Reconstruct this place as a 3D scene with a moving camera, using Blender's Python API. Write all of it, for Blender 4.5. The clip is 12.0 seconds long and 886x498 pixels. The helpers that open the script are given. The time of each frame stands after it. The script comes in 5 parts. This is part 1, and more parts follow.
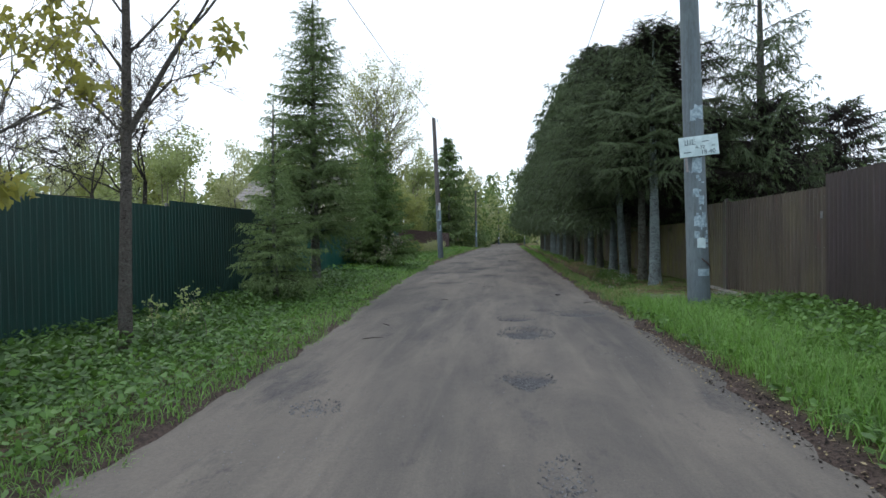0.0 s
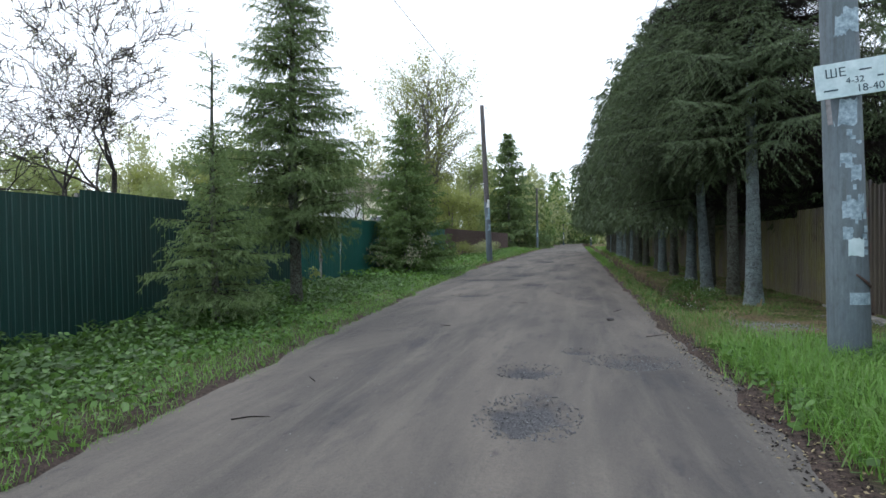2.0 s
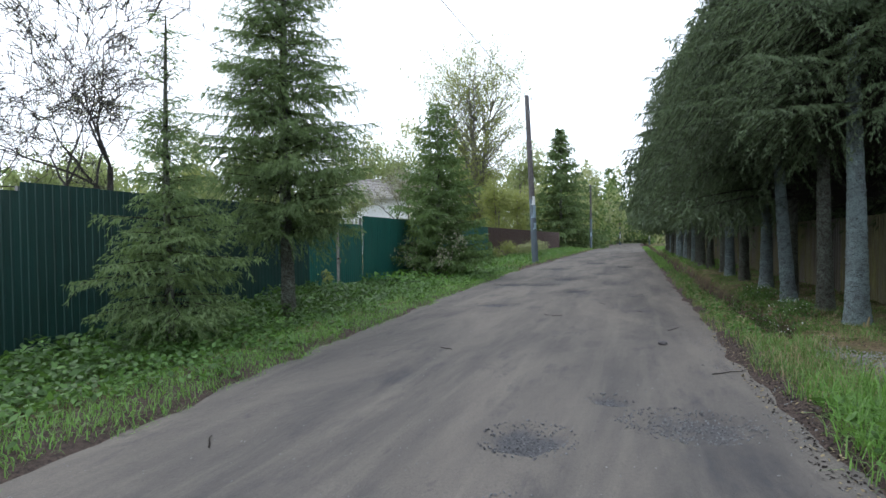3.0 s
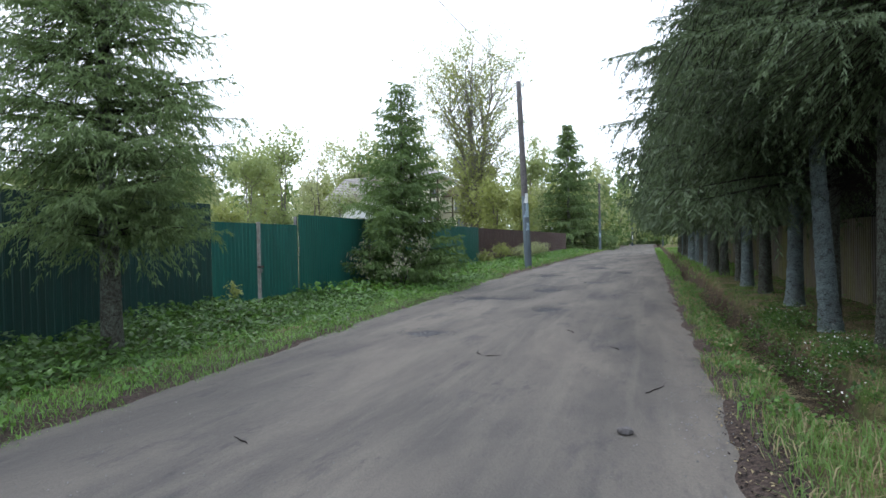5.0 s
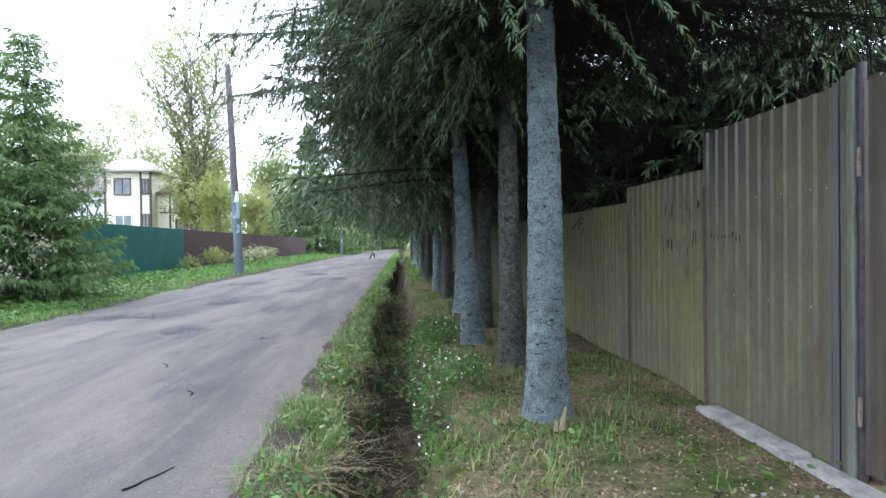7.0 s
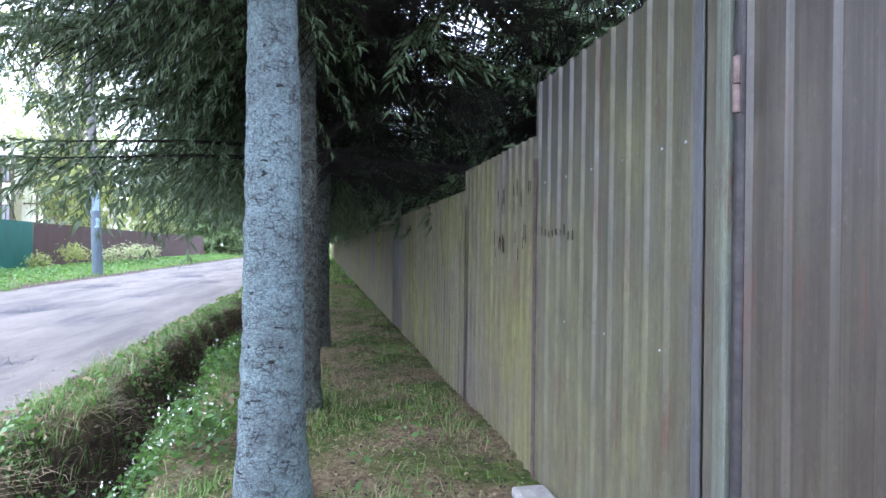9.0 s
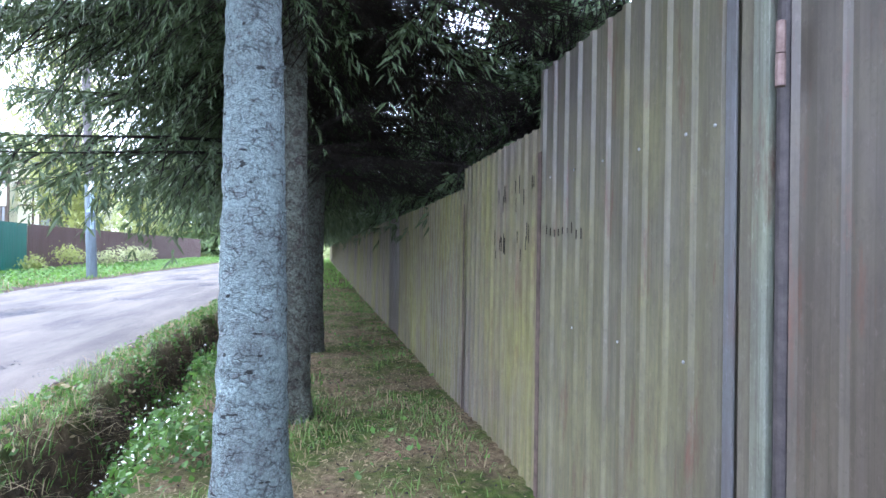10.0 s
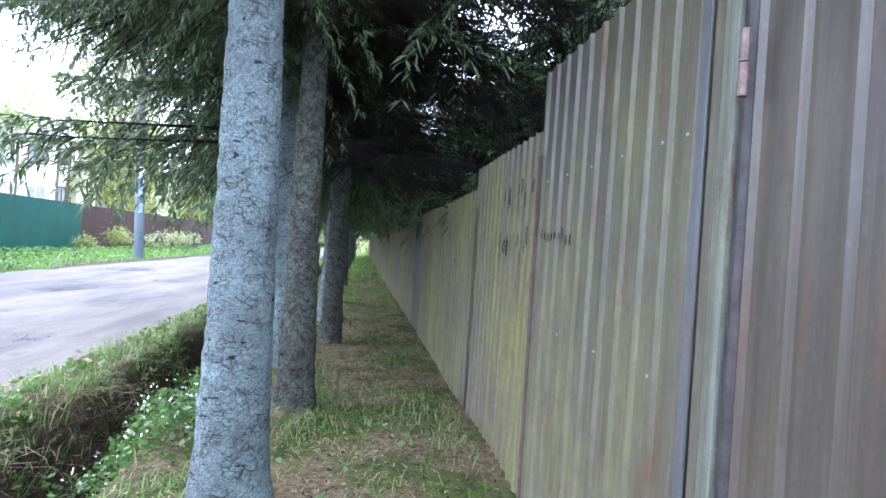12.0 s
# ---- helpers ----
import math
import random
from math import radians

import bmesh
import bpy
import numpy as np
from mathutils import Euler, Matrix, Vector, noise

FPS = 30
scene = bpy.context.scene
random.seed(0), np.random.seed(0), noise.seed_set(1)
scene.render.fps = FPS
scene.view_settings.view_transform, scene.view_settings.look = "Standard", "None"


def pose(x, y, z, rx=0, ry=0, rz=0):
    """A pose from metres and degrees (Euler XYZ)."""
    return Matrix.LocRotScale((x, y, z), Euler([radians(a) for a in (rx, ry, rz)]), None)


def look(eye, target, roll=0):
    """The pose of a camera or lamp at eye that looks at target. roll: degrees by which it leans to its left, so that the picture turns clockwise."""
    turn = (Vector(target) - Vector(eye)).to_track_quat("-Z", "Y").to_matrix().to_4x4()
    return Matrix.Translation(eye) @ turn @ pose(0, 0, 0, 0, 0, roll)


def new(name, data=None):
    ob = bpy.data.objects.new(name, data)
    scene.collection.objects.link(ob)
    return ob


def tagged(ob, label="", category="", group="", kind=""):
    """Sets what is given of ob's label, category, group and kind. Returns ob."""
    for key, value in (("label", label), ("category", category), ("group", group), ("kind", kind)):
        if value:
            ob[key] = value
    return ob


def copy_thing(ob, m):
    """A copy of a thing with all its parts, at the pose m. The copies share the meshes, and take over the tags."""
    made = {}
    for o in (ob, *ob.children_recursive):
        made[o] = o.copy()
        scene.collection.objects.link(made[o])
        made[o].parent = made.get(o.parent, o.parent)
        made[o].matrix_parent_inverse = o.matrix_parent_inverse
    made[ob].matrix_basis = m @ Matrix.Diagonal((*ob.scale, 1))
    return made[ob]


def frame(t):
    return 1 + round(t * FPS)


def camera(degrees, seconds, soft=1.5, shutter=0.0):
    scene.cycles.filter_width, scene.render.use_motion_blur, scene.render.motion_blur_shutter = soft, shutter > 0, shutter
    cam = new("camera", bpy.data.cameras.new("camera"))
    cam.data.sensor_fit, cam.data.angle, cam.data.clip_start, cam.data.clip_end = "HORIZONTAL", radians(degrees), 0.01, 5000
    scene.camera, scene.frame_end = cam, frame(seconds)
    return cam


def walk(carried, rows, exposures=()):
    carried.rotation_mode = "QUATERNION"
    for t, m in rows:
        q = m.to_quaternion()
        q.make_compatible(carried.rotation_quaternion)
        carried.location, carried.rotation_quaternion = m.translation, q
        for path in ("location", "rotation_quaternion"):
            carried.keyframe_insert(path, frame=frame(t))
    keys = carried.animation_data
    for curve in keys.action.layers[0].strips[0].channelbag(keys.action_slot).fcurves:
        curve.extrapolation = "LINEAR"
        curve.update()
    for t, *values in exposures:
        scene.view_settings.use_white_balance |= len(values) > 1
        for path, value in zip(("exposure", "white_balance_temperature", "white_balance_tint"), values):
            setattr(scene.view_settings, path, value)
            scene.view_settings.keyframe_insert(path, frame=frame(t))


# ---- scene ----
cam = camera(77.3, 12.0)
METRES, EYE, TILT, LEAN, TURN = 14.2, 1.35, 0.0, 0.0, 6.8
ROWS = [
    (0.0, 0.0, 0.0, 0.0, -0.01, -1.02, 0.83),
    (0.5, 0.0226, 0.0638, -0.0019, 0.67, -1.01, 0.81),
    (1.0, 0.0414, 0.1239, -0.0008, 1.15, -0.97, 0.77),
    (1.5, 0.0575, 0.1887, -0.0012, 3.81, -0.92, 0.78),
    (2.0, 0.0728, 0.2514, 0.0, 6.84, -0.88, 0.85),
    (2.5, 0.0887, 0.3203, -0.0003, 10.25, -0.85, 0.88),
    (4.5, 0.1478, 0.5659, 0.0021, 13.98, -0.79, 0.99),
    (5.0, 0.1663, 0.6182, 0.0029, 13.85, -0.72, 1.01),
    (5.5, 0.1898, 0.6706, 0.0025, 13.23, -0.71, 0.97),
    (6.0, 0.2173, 0.7062, 0.0057, 9.6, -0.61, 0.89),
    (6.5, 0.2531, 0.7411, 0.0017, 1.57, -0.61, 0.82),
    (7.0, 0.2874, 0.7589, -0.0025, -10.98, -0.56, 0.72),
    (7.5, 0.3246, 0.7759, -0.0058, -15.31, -0.5, 0.53),
    (9.5, 0.3907, 0.8575, -0.0069, -19.46, 0.01, -0.75),
    (10.0, 0.3916, 0.8594, -0.0078, -19.28, 0.28, -0.82),
    (10.5, 0.3963, 0.8582, -0.0074, -19.0, 0.24, -3.04),
    (11.0, 0.4039, 0.8567, -0.0069, -18.23, 0.16, -3.33),
    (11.5, 0.4059, 0.8554, -0.0074, -16.68, 0.09, -3.73),
    (12.0, 0.4063, 0.8545, -0.0071, -15.22, 0.02, -3.8),
]
EXPOSE = [(0.0, 0.15, 6200, 10), (2.5, 0.48, 6150, 11), (5.0, 0.76, 6100, 11), (6.0, 0.9, 6050, 12), (6.5, 1.1, 5950, 13), (7.0, 1.75, 5750, 14), (7.5, 1.95, 5550, 17), (9.3, 2.66, 5430, 20), (12.0, 2.82, 5420, 20)]
walk(cam, [(t, pose(0, 0, EYE, TILT, LEAN, TURN) @ pose(METRES * x, METRES * y, METRES * z, 90 + pitch, roll, yaw)) for t, x, y, z, yaw, pitch, roll in ROWS], EXPOSE)

# ---- overcast sky and a soft sun behind the cloud ----
SKY, SUN = 0.1, 0.6
world = bpy.data.worlds.new("overcast")
scene.world = world
world.use_nodes = True
wn, wl = world.node_tree.nodes, world.node_tree.links
sky = wn.new("ShaderNodeTexSky")
sky.sky_type, sky.sun_disc = "NISHITA", False
sky.sun_elevation, sky.sun_rotation = radians(42), radians(-60)
sky.dust_density, sky.air_density = 4.0, 1.0
cloud = wn.new("ShaderNodeMix")
cloud.data_type = "RGBA"
cloud.inputs[0].default_value = 0.88
cloud.inputs[7].default_value = (12.3, 13.2, 14.2, 1)
wl.new(sky.outputs[0], cloud.inputs[6])
wl.new(cloud.outputs[2], wn["Background"].inputs[0])
wn["Background"].inputs[1].default_value = SKY
sun = new("sun", bpy.data.lights.new("sun", "SUN"))
sun.data.energy, sun.data.angle, sun.data.color = SUN, radians(40), (1, 0.97, 0.92)
sun.matrix_world = look((-30, 20, 32), (0, 10, 0))

# ---- materials ----


class Mat:
    """A node material with a few shorthand methods."""

    def __init__(self, name, rough=0.8, metal=0.0, spec=0.4):
        self.m = bpy.data.materials.new(name)
        self.m.use_nodes = True
        self.n, self.l = self.m.node_tree.nodes, self.m.node_tree.links
        self.b = self.n["Principled BSDF"]
        self.b.inputs["Roughness"].default_value = rough
        self.b.inputs["Metallic"].default_value = metal
        self.b.inputs["Specular IOR Level"].default_value = spec
        self.pos = self.n.new("ShaderNodeNewGeometry").outputs["Position"]

    def local(self):
        self.pos = self.n.new("ShaderNodeTexCoord").outputs["Object"]
        return self

    def put(self, socket, value):
        if isinstance(value, (int, float)):
            socket.default_value = value
        elif isinstance(value, tuple):
            socket.default_value = (*value, 1) if len(socket.default_value) == 4 and len(value) == 3 else value
        else:
            self.l.new(value, socket)

    def scaled(self, s):
        m = self.n.new("ShaderNodeMapping")
        m.inputs["Scale"].default_value = s if isinstance(s, tuple) else (s, s, s)
        self.l.new(self.pos, m.inputs[0])
        return m.outputs[0]

    def noise(self, s, detail=4, rough=0.6, low=0.35, high=0.65, warp=0.0):
        t = self.n.new("ShaderNodeTexNoise")
        self.l.new(self.scaled(s), t.inputs["Vector"])
        t.inputs["Scale"].default_value = 1
        t.inputs["Detail"].default_value = detail
        t.inputs["Roughness"].default_value = rough
        t.inputs["Distortion"].default_value = warp
        return self.span(t.outputs[0], low, high)

    def cells(self, s, low=0.0, high=0.5, feature="F1"):
        t = self.n.new("ShaderNodeTexVoronoi")
        t.feature = feature
        self.l.new(self.scaled(s), t.inputs["Vector"])
        t.inputs["Scale"].default_value = 1
        return self.span(t.outputs["Distance"], low, high)

    def span(self, v, low, high, to0=0.0, to1=1.0):
        r = self.n.new("ShaderNodeMapRange")
        for i, x in enumerate((v, low, high, to0, to1)):
            self.put(r.inputs[i], x)
        return r.outputs[0]

    def axis(self, i, low, high):
        s = self.n.new("ShaderNodeSeparateXYZ")
        self.l.new(self.pos, s.inputs[0])
        return self.span(s.outputs[i], low, high)

    def math(self, op, a, b=0.0):
        r = self.n.new("ShaderNodeMath")
        r.operation = op
        self.put(r.inputs[0], a)
        self.put(r.inputs[1], b)
        return r.outputs[0]

    def mix(self, f, a, b):
        r = self.n.new("ShaderNodeMix")
        r.data_type = "RGBA"
        self.put(r.inputs[0], f)
        self.put(r.inputs[6], a)
        self.put(r.inputs[7], b)
        return r.outputs[2]

    def island(self):
        return self.n.new("ShaderNodeNewGeometry").outputs["Random Per Island"]

    def each(self):
        return self.n.new("ShaderNodeObjectInfo").outputs["Random"]

    def bump(self, v, strength=0.4, distance=0.01):
        r = self.n.new("ShaderNodeBump")
        r.inputs["Strength"].default_value = strength
        r.inputs["Distance"].default_value = distance
        self.l.new(v, r.inputs["Height"])
        self.l.new(r.outputs[0], self.b.inputs["Normal"])
        return self

    def color(self, c):
        self.put(self.b.inputs["Base Color"], c)
        return self

    def rough(self, v):
        self.put(self.b.inputs["Roughness"], v)
        return self

    def leafy(self, amount, tint):
        """Adds light that shines through thin leaves."""
        out = self.n["Material Output"]
        t, mx = self.n.new("ShaderNodeBsdfTranslucent"), self.n.new("ShaderNodeMixShader")
        self.put(t.inputs[0], tint)
        mx.inputs[0].default_value = amount
        self.l.new(self.b.outputs[0], mx.inputs[1])
        self.l.new(t.outputs[0], mx.inputs[2])
        self.l.new(mx.outputs[0], out.inputs[0])
        return self


def foliage(name, dark, light, through_tint, amount=0.3, rough=0.55, each=0.25):
    a = Mat(name, rough, 0, 0.35)
    f = a.math("ADD", a.math("MULTIPLY", a.island(), 0.65), a.math("MULTIPLY", a.noise(0.9, 2), 0.35))
    c = a.mix(f, dark, light)
    c2 = a.mix(a.math("MULTIPLY", a.each(), each), c, tuple(min(1, x * 1.7) for x in light))
    return a.color(c2).leafy(amount, through_tint).m


def plain(name, c1, c2, scale=8.0, rough=0.7, metal=0.0, bump=0.15, dist=0.004):
    a = Mat(name, rough, metal)
    n = a.noise(scale, 5, 0.65)
    return a.color(a.mix(n, c1, c2)).bump(a.noise(scale * 6, 4), bump, dist).m


def make_road():
    a = Mat("worn_asphalt", 0.9, 0, 0.25)
    dust = a.noise((0.75, 0.18, 1), 6, 0.65, 0.38, 0.62, 0.4)
    c = a.mix(dust, (0.1, 0.092, 0.086), (0.195, 0.172, 0.149))
    wet = a.noise((1.1, 0.34, 1), 6, 0.75, 0.54, 0.68)
    c = a.mix(wet, c, (0.052, 0.05, 0.054))
    tracks = a.noise((3.2, 0.22, 1), 5, 0.6, 0.5, 0.68, 0.3)
    c = a.mix(a.math("MULTIPLY", tracks, 0.42), c, (0.235, 0.21, 0.178))
    fine = a.noise(55, 4, 0.7, 0.3, 0.7)
    c = a.mix(a.math("MULTIPLY", fine, 0.35), c, (0.05, 0.049, 0.05))
    grit = a.cells(38, 0.0, 0.35)
    c = a.mix(a.span(grit, 0.0, 0.4, 0.3, 0.0), c, (0.22, 0.21, 0.2))
    worn = a.noise((2.5, 1.1, 1), 6, 0.7, 0.62, 0.7)
    c = a.mix(a.math("MULTIPLY", worn, 0.6), c, (0.05, 0.05, 0.055))
    hole = a.math("SUBTRACT", 1, a.span(a.math("ADD", a.axis(2, -0.05, -0.012), a.math("MULTIPLY", a.noise(22, 4, 0.7), 0.3)), 0.35, 1.1))
    c = a.mix(hole, c, a.mix(a.cells(45, 0.05, 0.5), (0.02, 0.02, 0.024), (0.085, 0.085, 0.09)))
    h = a.math("ADD", a.math("MULTIPLY", fine, 0.5), a.math("MULTIPLY", a.noise(9, 6, 0.7), 1.2))
    return a.color(c).rough(a.span(wet, 0, 1, 0.92, 0.72)).bump(h, 0.6, 0.02).m


def make_ground():
    a = Mat("verge_soil", 0.95, 0, 0.2)
    soil = a.mix(a.noise(11, 6, 0.7), (0.045, 0.033, 0.024), (0.13, 0.1, 0.065))
    litter = a.mix(a.noise(26, 5, 0.7), (0.1, 0.072, 0.042), (0.26, 0.2, 0.12))
    moss = a.mix(a.noise(14, 5), (0.035, 0.06, 0.012), (0.1, 0.14, 0.03))
    c = a.mix(a.noise(1.6, 5, 0.65, 0.42, 0.58), litter, moss)
    c = a.mix(a.noise(2.3, 5, 0.7, 0.6, 0.7), c, soil)
    # bare red-brown earth beside the tarmac
    sx = a.n.new("ShaderNodeSeparateXYZ")
    a.l.new(a.pos, sx.inputs[0])
    slant = a.math("ADD", sx.outputs[0], a.math("MINIMUM", a.math("MULTIPLY", sx.outputs[1], 0.055), 1.54))
    slant = a.math("ADD", slant, a.math("MULTIPLY", a.noise(3, 4), 0.3))
    edge = a.math("MULTIPLY", a.span(slant, -3.1, -2.75), a.math("SUBTRACT", 1, a.math("ADD", a.axis(0, 2.05, 2.3), 0.0)))
    c = a.mix(edge, c, a.mix(a.noise(30, 5, 0.7), (0.045, 0.034, 0.031), (0.13, 0.095, 0.08)))
    # walls of the ditch
    deep = a.math("SUBTRACT", 1, a.axis(2, -0.2, 0.0))
    right = a.axis(0, 1.5, 2.0)
    c = a.mix(a.math("MULTIPLY", deep, right), c, soil)
    h = a.math("ADD", a.noise(30, 6, 0.7), a.noise(6, 4))
    return a.color(c).bump(h, 0.8, 0.03).m


def make_bark(name, c1, c2, lichen, amount):
    """Scaly bark: plates across the stem, flake shadow painted into their dark lips, crusted with lichen."""
    a = Mat(name, 0.92, 0, 0.15).local()
    wob = a.n.new("ShaderNodeTexNoise")
    a.l.new(a.scaled(14), wob.inputs["Vector"])
    wob.inputs["Scale"].default_value, wob.inputs["Detail"].default_value = 1, 5
    shift = a.n.new("ShaderNodeVectorMath")
    shift.operation = "MULTIPLY_ADD"
    a.l.new(wob.outputs["Color"], shift.inputs[0])
    shift.inputs[1].default_value = (0.075, 0.075, 0.05)
    a.l.new(a.pos, shift.inputs[2])
    straight, a.pos = a.pos, shift.outputs[0]
    gap = a.cells((24, 24, 40), 0.0, 0.14, "DISTANCE_TO_EDGE")
    plate = a.cells((24, 24, 40), 0.1, 0.75)
    small = a.cells((70, 70, 95), 0.0, 0.2, "DISTANCE_TO_EDGE")
    a.pos = straight
    c = a.mix(a.noise((48, 48, 30), 6, 0.75), c1, c2)
    spots = a.noise((22, 22, 20), 7, 0.85, 0.62 - 0.3 * amount, 0.68 - 0.22 * amount, 0.6)
    broad = a.noise(3.5, 3, 0.6, 0.3, 0.6)
    grain = a.noise((85, 85, 70), 5, 0.8, 0.4, 0.6)
    c = a.mix(a.math("MULTIPLY", spots, a.span(broad, 0, 1, 0.5, 1.0)), c, a.mix(grain, lichen, tuple(x * 0.55 for x in lichen)))
    red = a.noise((9, 9, 14), 4, 0.7, 0.6, 0.68)
    c = a.mix(a.math("MULTIPLY", red, 0.45), c, (0.17, 0.1, 0.105))
    torn = a.noise((9, 9, 14), 5, 0.8, 0.45, 0.58)
    # Dark cracks along plate edges, with the flakes' shadow put into the colour.
    lip = a.math("MULTIPLY", a.math("SUBTRACT", 1, gap), torn)
    c = a.mix(a.math("MULTIPLY", lip, 0.75), c, (0.035, 0.032, 0.03))
    fleck = a.math("MULTIPLY", a.math("SUBTRACT", 1, small), a.noise((16, 16, 20), 4, 0.7, 0.45, 0.6))
    c = a.mix(a.math("MULTIPLY", fleck, 0.45), c, (0.06, 0.055, 0.055))
    scar = a.noise((13, 13, 26), 3, 0.6, 0.66, 0.69)
    c = a.mix(a.math("MULTIPLY", scar, 0.85), c, (0.03, 0.027, 0.025))
    h = a.math("ADD", a.math("MULTIPLY", a.math("SUBTRACT", 1, lip), 1.6), a.math("ADD", a.math("MULTIPLY", plate, 0.9), a.noise((90, 90, 70), 6, 0.75)))
    return a.color(c).bump(a.math("SUBTRACT", h, a.math("MULTIPLY", fleck, 0.7)), 1.0, 0.035).m


def make_sheet(name, paint, faded, streak, algae, algae_amount, rust=0.25, rough=0.5):
    a = Mat(name, rough, 0.0, 0.5)
    c = a.mix(a.noise((2, 2, 0.5), 5, 0.6), paint, faded)
    s = a.noise((14, 14, 0.55), 5, 0.7, 0.48, 0.66)
    c = a.mix(a.math("MULTIPLY", s, 0.75), c, streak)
    thin = a.noise((38, 38, 0.3), 4, 0.7, 0.5, 0.6)
    c = a.mix(a.math("MULTIPLY", thin, min(0.7, 0.2 + 0.6 * rust)), c, tuple(x * 0.8 for x in streak))
    seam = a.noise((3.1, 3.1, 0.16), 5, 0.75, 0.6, 0.7)
    c = a.mix(a.math("MULTIPLY", seam, min(0.8, rust * 1.6)), c, (0.06, 0.032, 0.026))
    drip = a.noise((22, 22, 2.2), 4, 0.8, 0.68, 0.72)
    c = a.mix(a.math("MULTIPLY", drip, min(0.8, rust * 1.8)), c, (0.028, 0.022, 0.02))
    g = a.math("MULTIPLY", a.noise((1.4, 1.1, 0.5), 5, 0.65, 0.36, 0.62), algae_amount)
    c = a.mix(g, c, a.mix(a.noise((30, 30, 4), 4), algae, tuple(x * 0.6 for x in algae)))
    r = a.noise((9, 9, 1.3), 6, 0.75, 0.58, 0.7)
    c = a.mix(a.math("MULTIPLY", r, rust), c, (0.09, 0.04, 0.025))
    grime = a.noise((30, 30, 13), 6, 0.8, 0.46, 0.68)
    c = a.mix(a.math("MULTIPLY", grime, 0.45), c, streak)
    pale = a.noise((46, 46, 20), 5, 0.8, 0.58, 0.7)
    c = a.mix(a.math("MULTIPLY", pale, 0.3), c, tuple(min(1, x * 1.8) for x in faded))
    speck = a.noise(70, 3, 0.6, 0.6, 0.72)
    c = a.mix(a.math("MULTIPLY", speck, 0.25), c, tuple(x * 0.5 for x in streak))
    return a.color(c).rough(a.span(g, 0, 1, rough, 0.85)).bump(a.noise(45, 4), 0.1, 0.003).m


ROAD_M, GROUND_M = make_road(), make_ground()
BARK = make_bark("spruce_bark", (0.065, 0.06, 0.05), (0.17, 0.16, 0.13), (0.37, 0.42, 0.35), 0.6)
BARK_LICHEN = make_bark("lichened_bark", (0.08, 0.073, 0.074), (0.21, 0.195, 0.195), (0.55, 0.7, 0.71), 0.95)
BARK_GREY = make_bark("smooth_grey_bark", (0.15, 0.135, 0.12), (0.27, 0.25, 0.225), (0.36, 0.37, 0.33), 0.4)
BARK_DARK = make_bark("dark_twig_bark", (0.025, 0.021, 0.019), (0.065, 0.054, 0.048), (0.16, 0.17, 0.15), 0.1)
BARK_APPLE = make_bark("apple_bark", (0.05, 0.045, 0.045), (0.12, 0.11, 0.105), (0.26, 0.27, 0.25), 0.3)
NEEDLE = foliage("spruce_needles", (0.045, 0.08, 0.036), (0.175, 0.245, 0.1), (0.17, 0.25, 0.07), 0.33, 0.6)
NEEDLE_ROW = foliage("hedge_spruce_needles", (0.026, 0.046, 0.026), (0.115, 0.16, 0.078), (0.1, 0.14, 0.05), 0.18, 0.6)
NEEDLE_BRIGHT = foliage("young_spruce_needles", (0.045, 0.085, 0.028), (0.155, 0.235, 0.08), (0.14, 0.22, 0.05), 0.3, 0.6)
LEAF_MAPLE = foliage("maple_leaves", (0.12, 0.15, 0.03), (0.28, 0.27, 0.07), (0.38, 0.36, 0.08), 0.45, 0.5)
LEAF_SPRING = foliage("spring_leaves", (0.12, 0.16, 0.065), (0.25, 0.3, 0.13), (0.32, 0.38, 0.14), 0.45, 0.5)
LEAF_PALE = foliage("pale_birch_leaves", (0.19, 0.22, 0.11), (0.36, 0.39, 0.21), (0.45, 0.48, 0.24), 0.5, 0.5)
LEAF_BUD = foliage("apple_buds", (0.17, 0.17, 0.11), (0.34, 0.34, 0.25), (0.3, 0.3, 0.18), 0.35, 0.5)
LEAF_YELLOW = foliage("yellow_green_leaves", (0.15, 0.18, 0.06), (0.28, 0.31, 0.11), (0.36, 0.4, 0.12), 0.45, 0.5)
GRASS = foliage("grass_blades", (0.05, 0.105, 0.025), (0.15, 0.25, 0.065), (0.16, 0.28, 0.055), 0.35, 0.5)
GRASS_LUSH = foliage("lush_grass", (0.06, 0.155, 0.03), (0.18, 0.34, 0.075), (0.2, 0.38, 0.06), 0.38, 0.45)
STRAW = foliage("dry_grass", (0.17, 0.13, 0.07), (0.36, 0.3, 0.18), (0.3, 0.25, 0.12), 0.25, 0.7)
WEED = foliage("nettle_leaves", (0.022, 0.052, 0.015), (0.065, 0.125, 0.032), (0.1, 0.2, 0.035), 0.3, 0.5)
WEED_LIGHT = foliage("ground_elder_leaves", (0.045, 0.108, 0.024), (0.12, 0.225, 0.055), (0.13, 0.24, 0.042), 0.35, 0.45)
PETAL = plain("white_petals", (0.62, 0.62, 0.58), (0.78, 0.78, 0.75), 20, 0.6)
STONE = foliage("gravel", (0.06, 0.06, 0.064), (0.26, 0.256, 0.25), (0.1, 0.1, 0.1), 0.0, 0.85)
STONE_DARK = foliage("dark_gravel", (0.025, 0.025, 0.028), (0.18, 0.18, 0.185), (0.1, 0.1, 0.1), 0.0, 0.8)
SHEET_GREEN = make_sheet("green_sheet", (0.006, 0.085, 0.07), (0.01, 0.115, 0.094), (0.008, 0.07, 0.058), (0.05, 0.09, 0.05), 0.15, 0.06, 0.45)
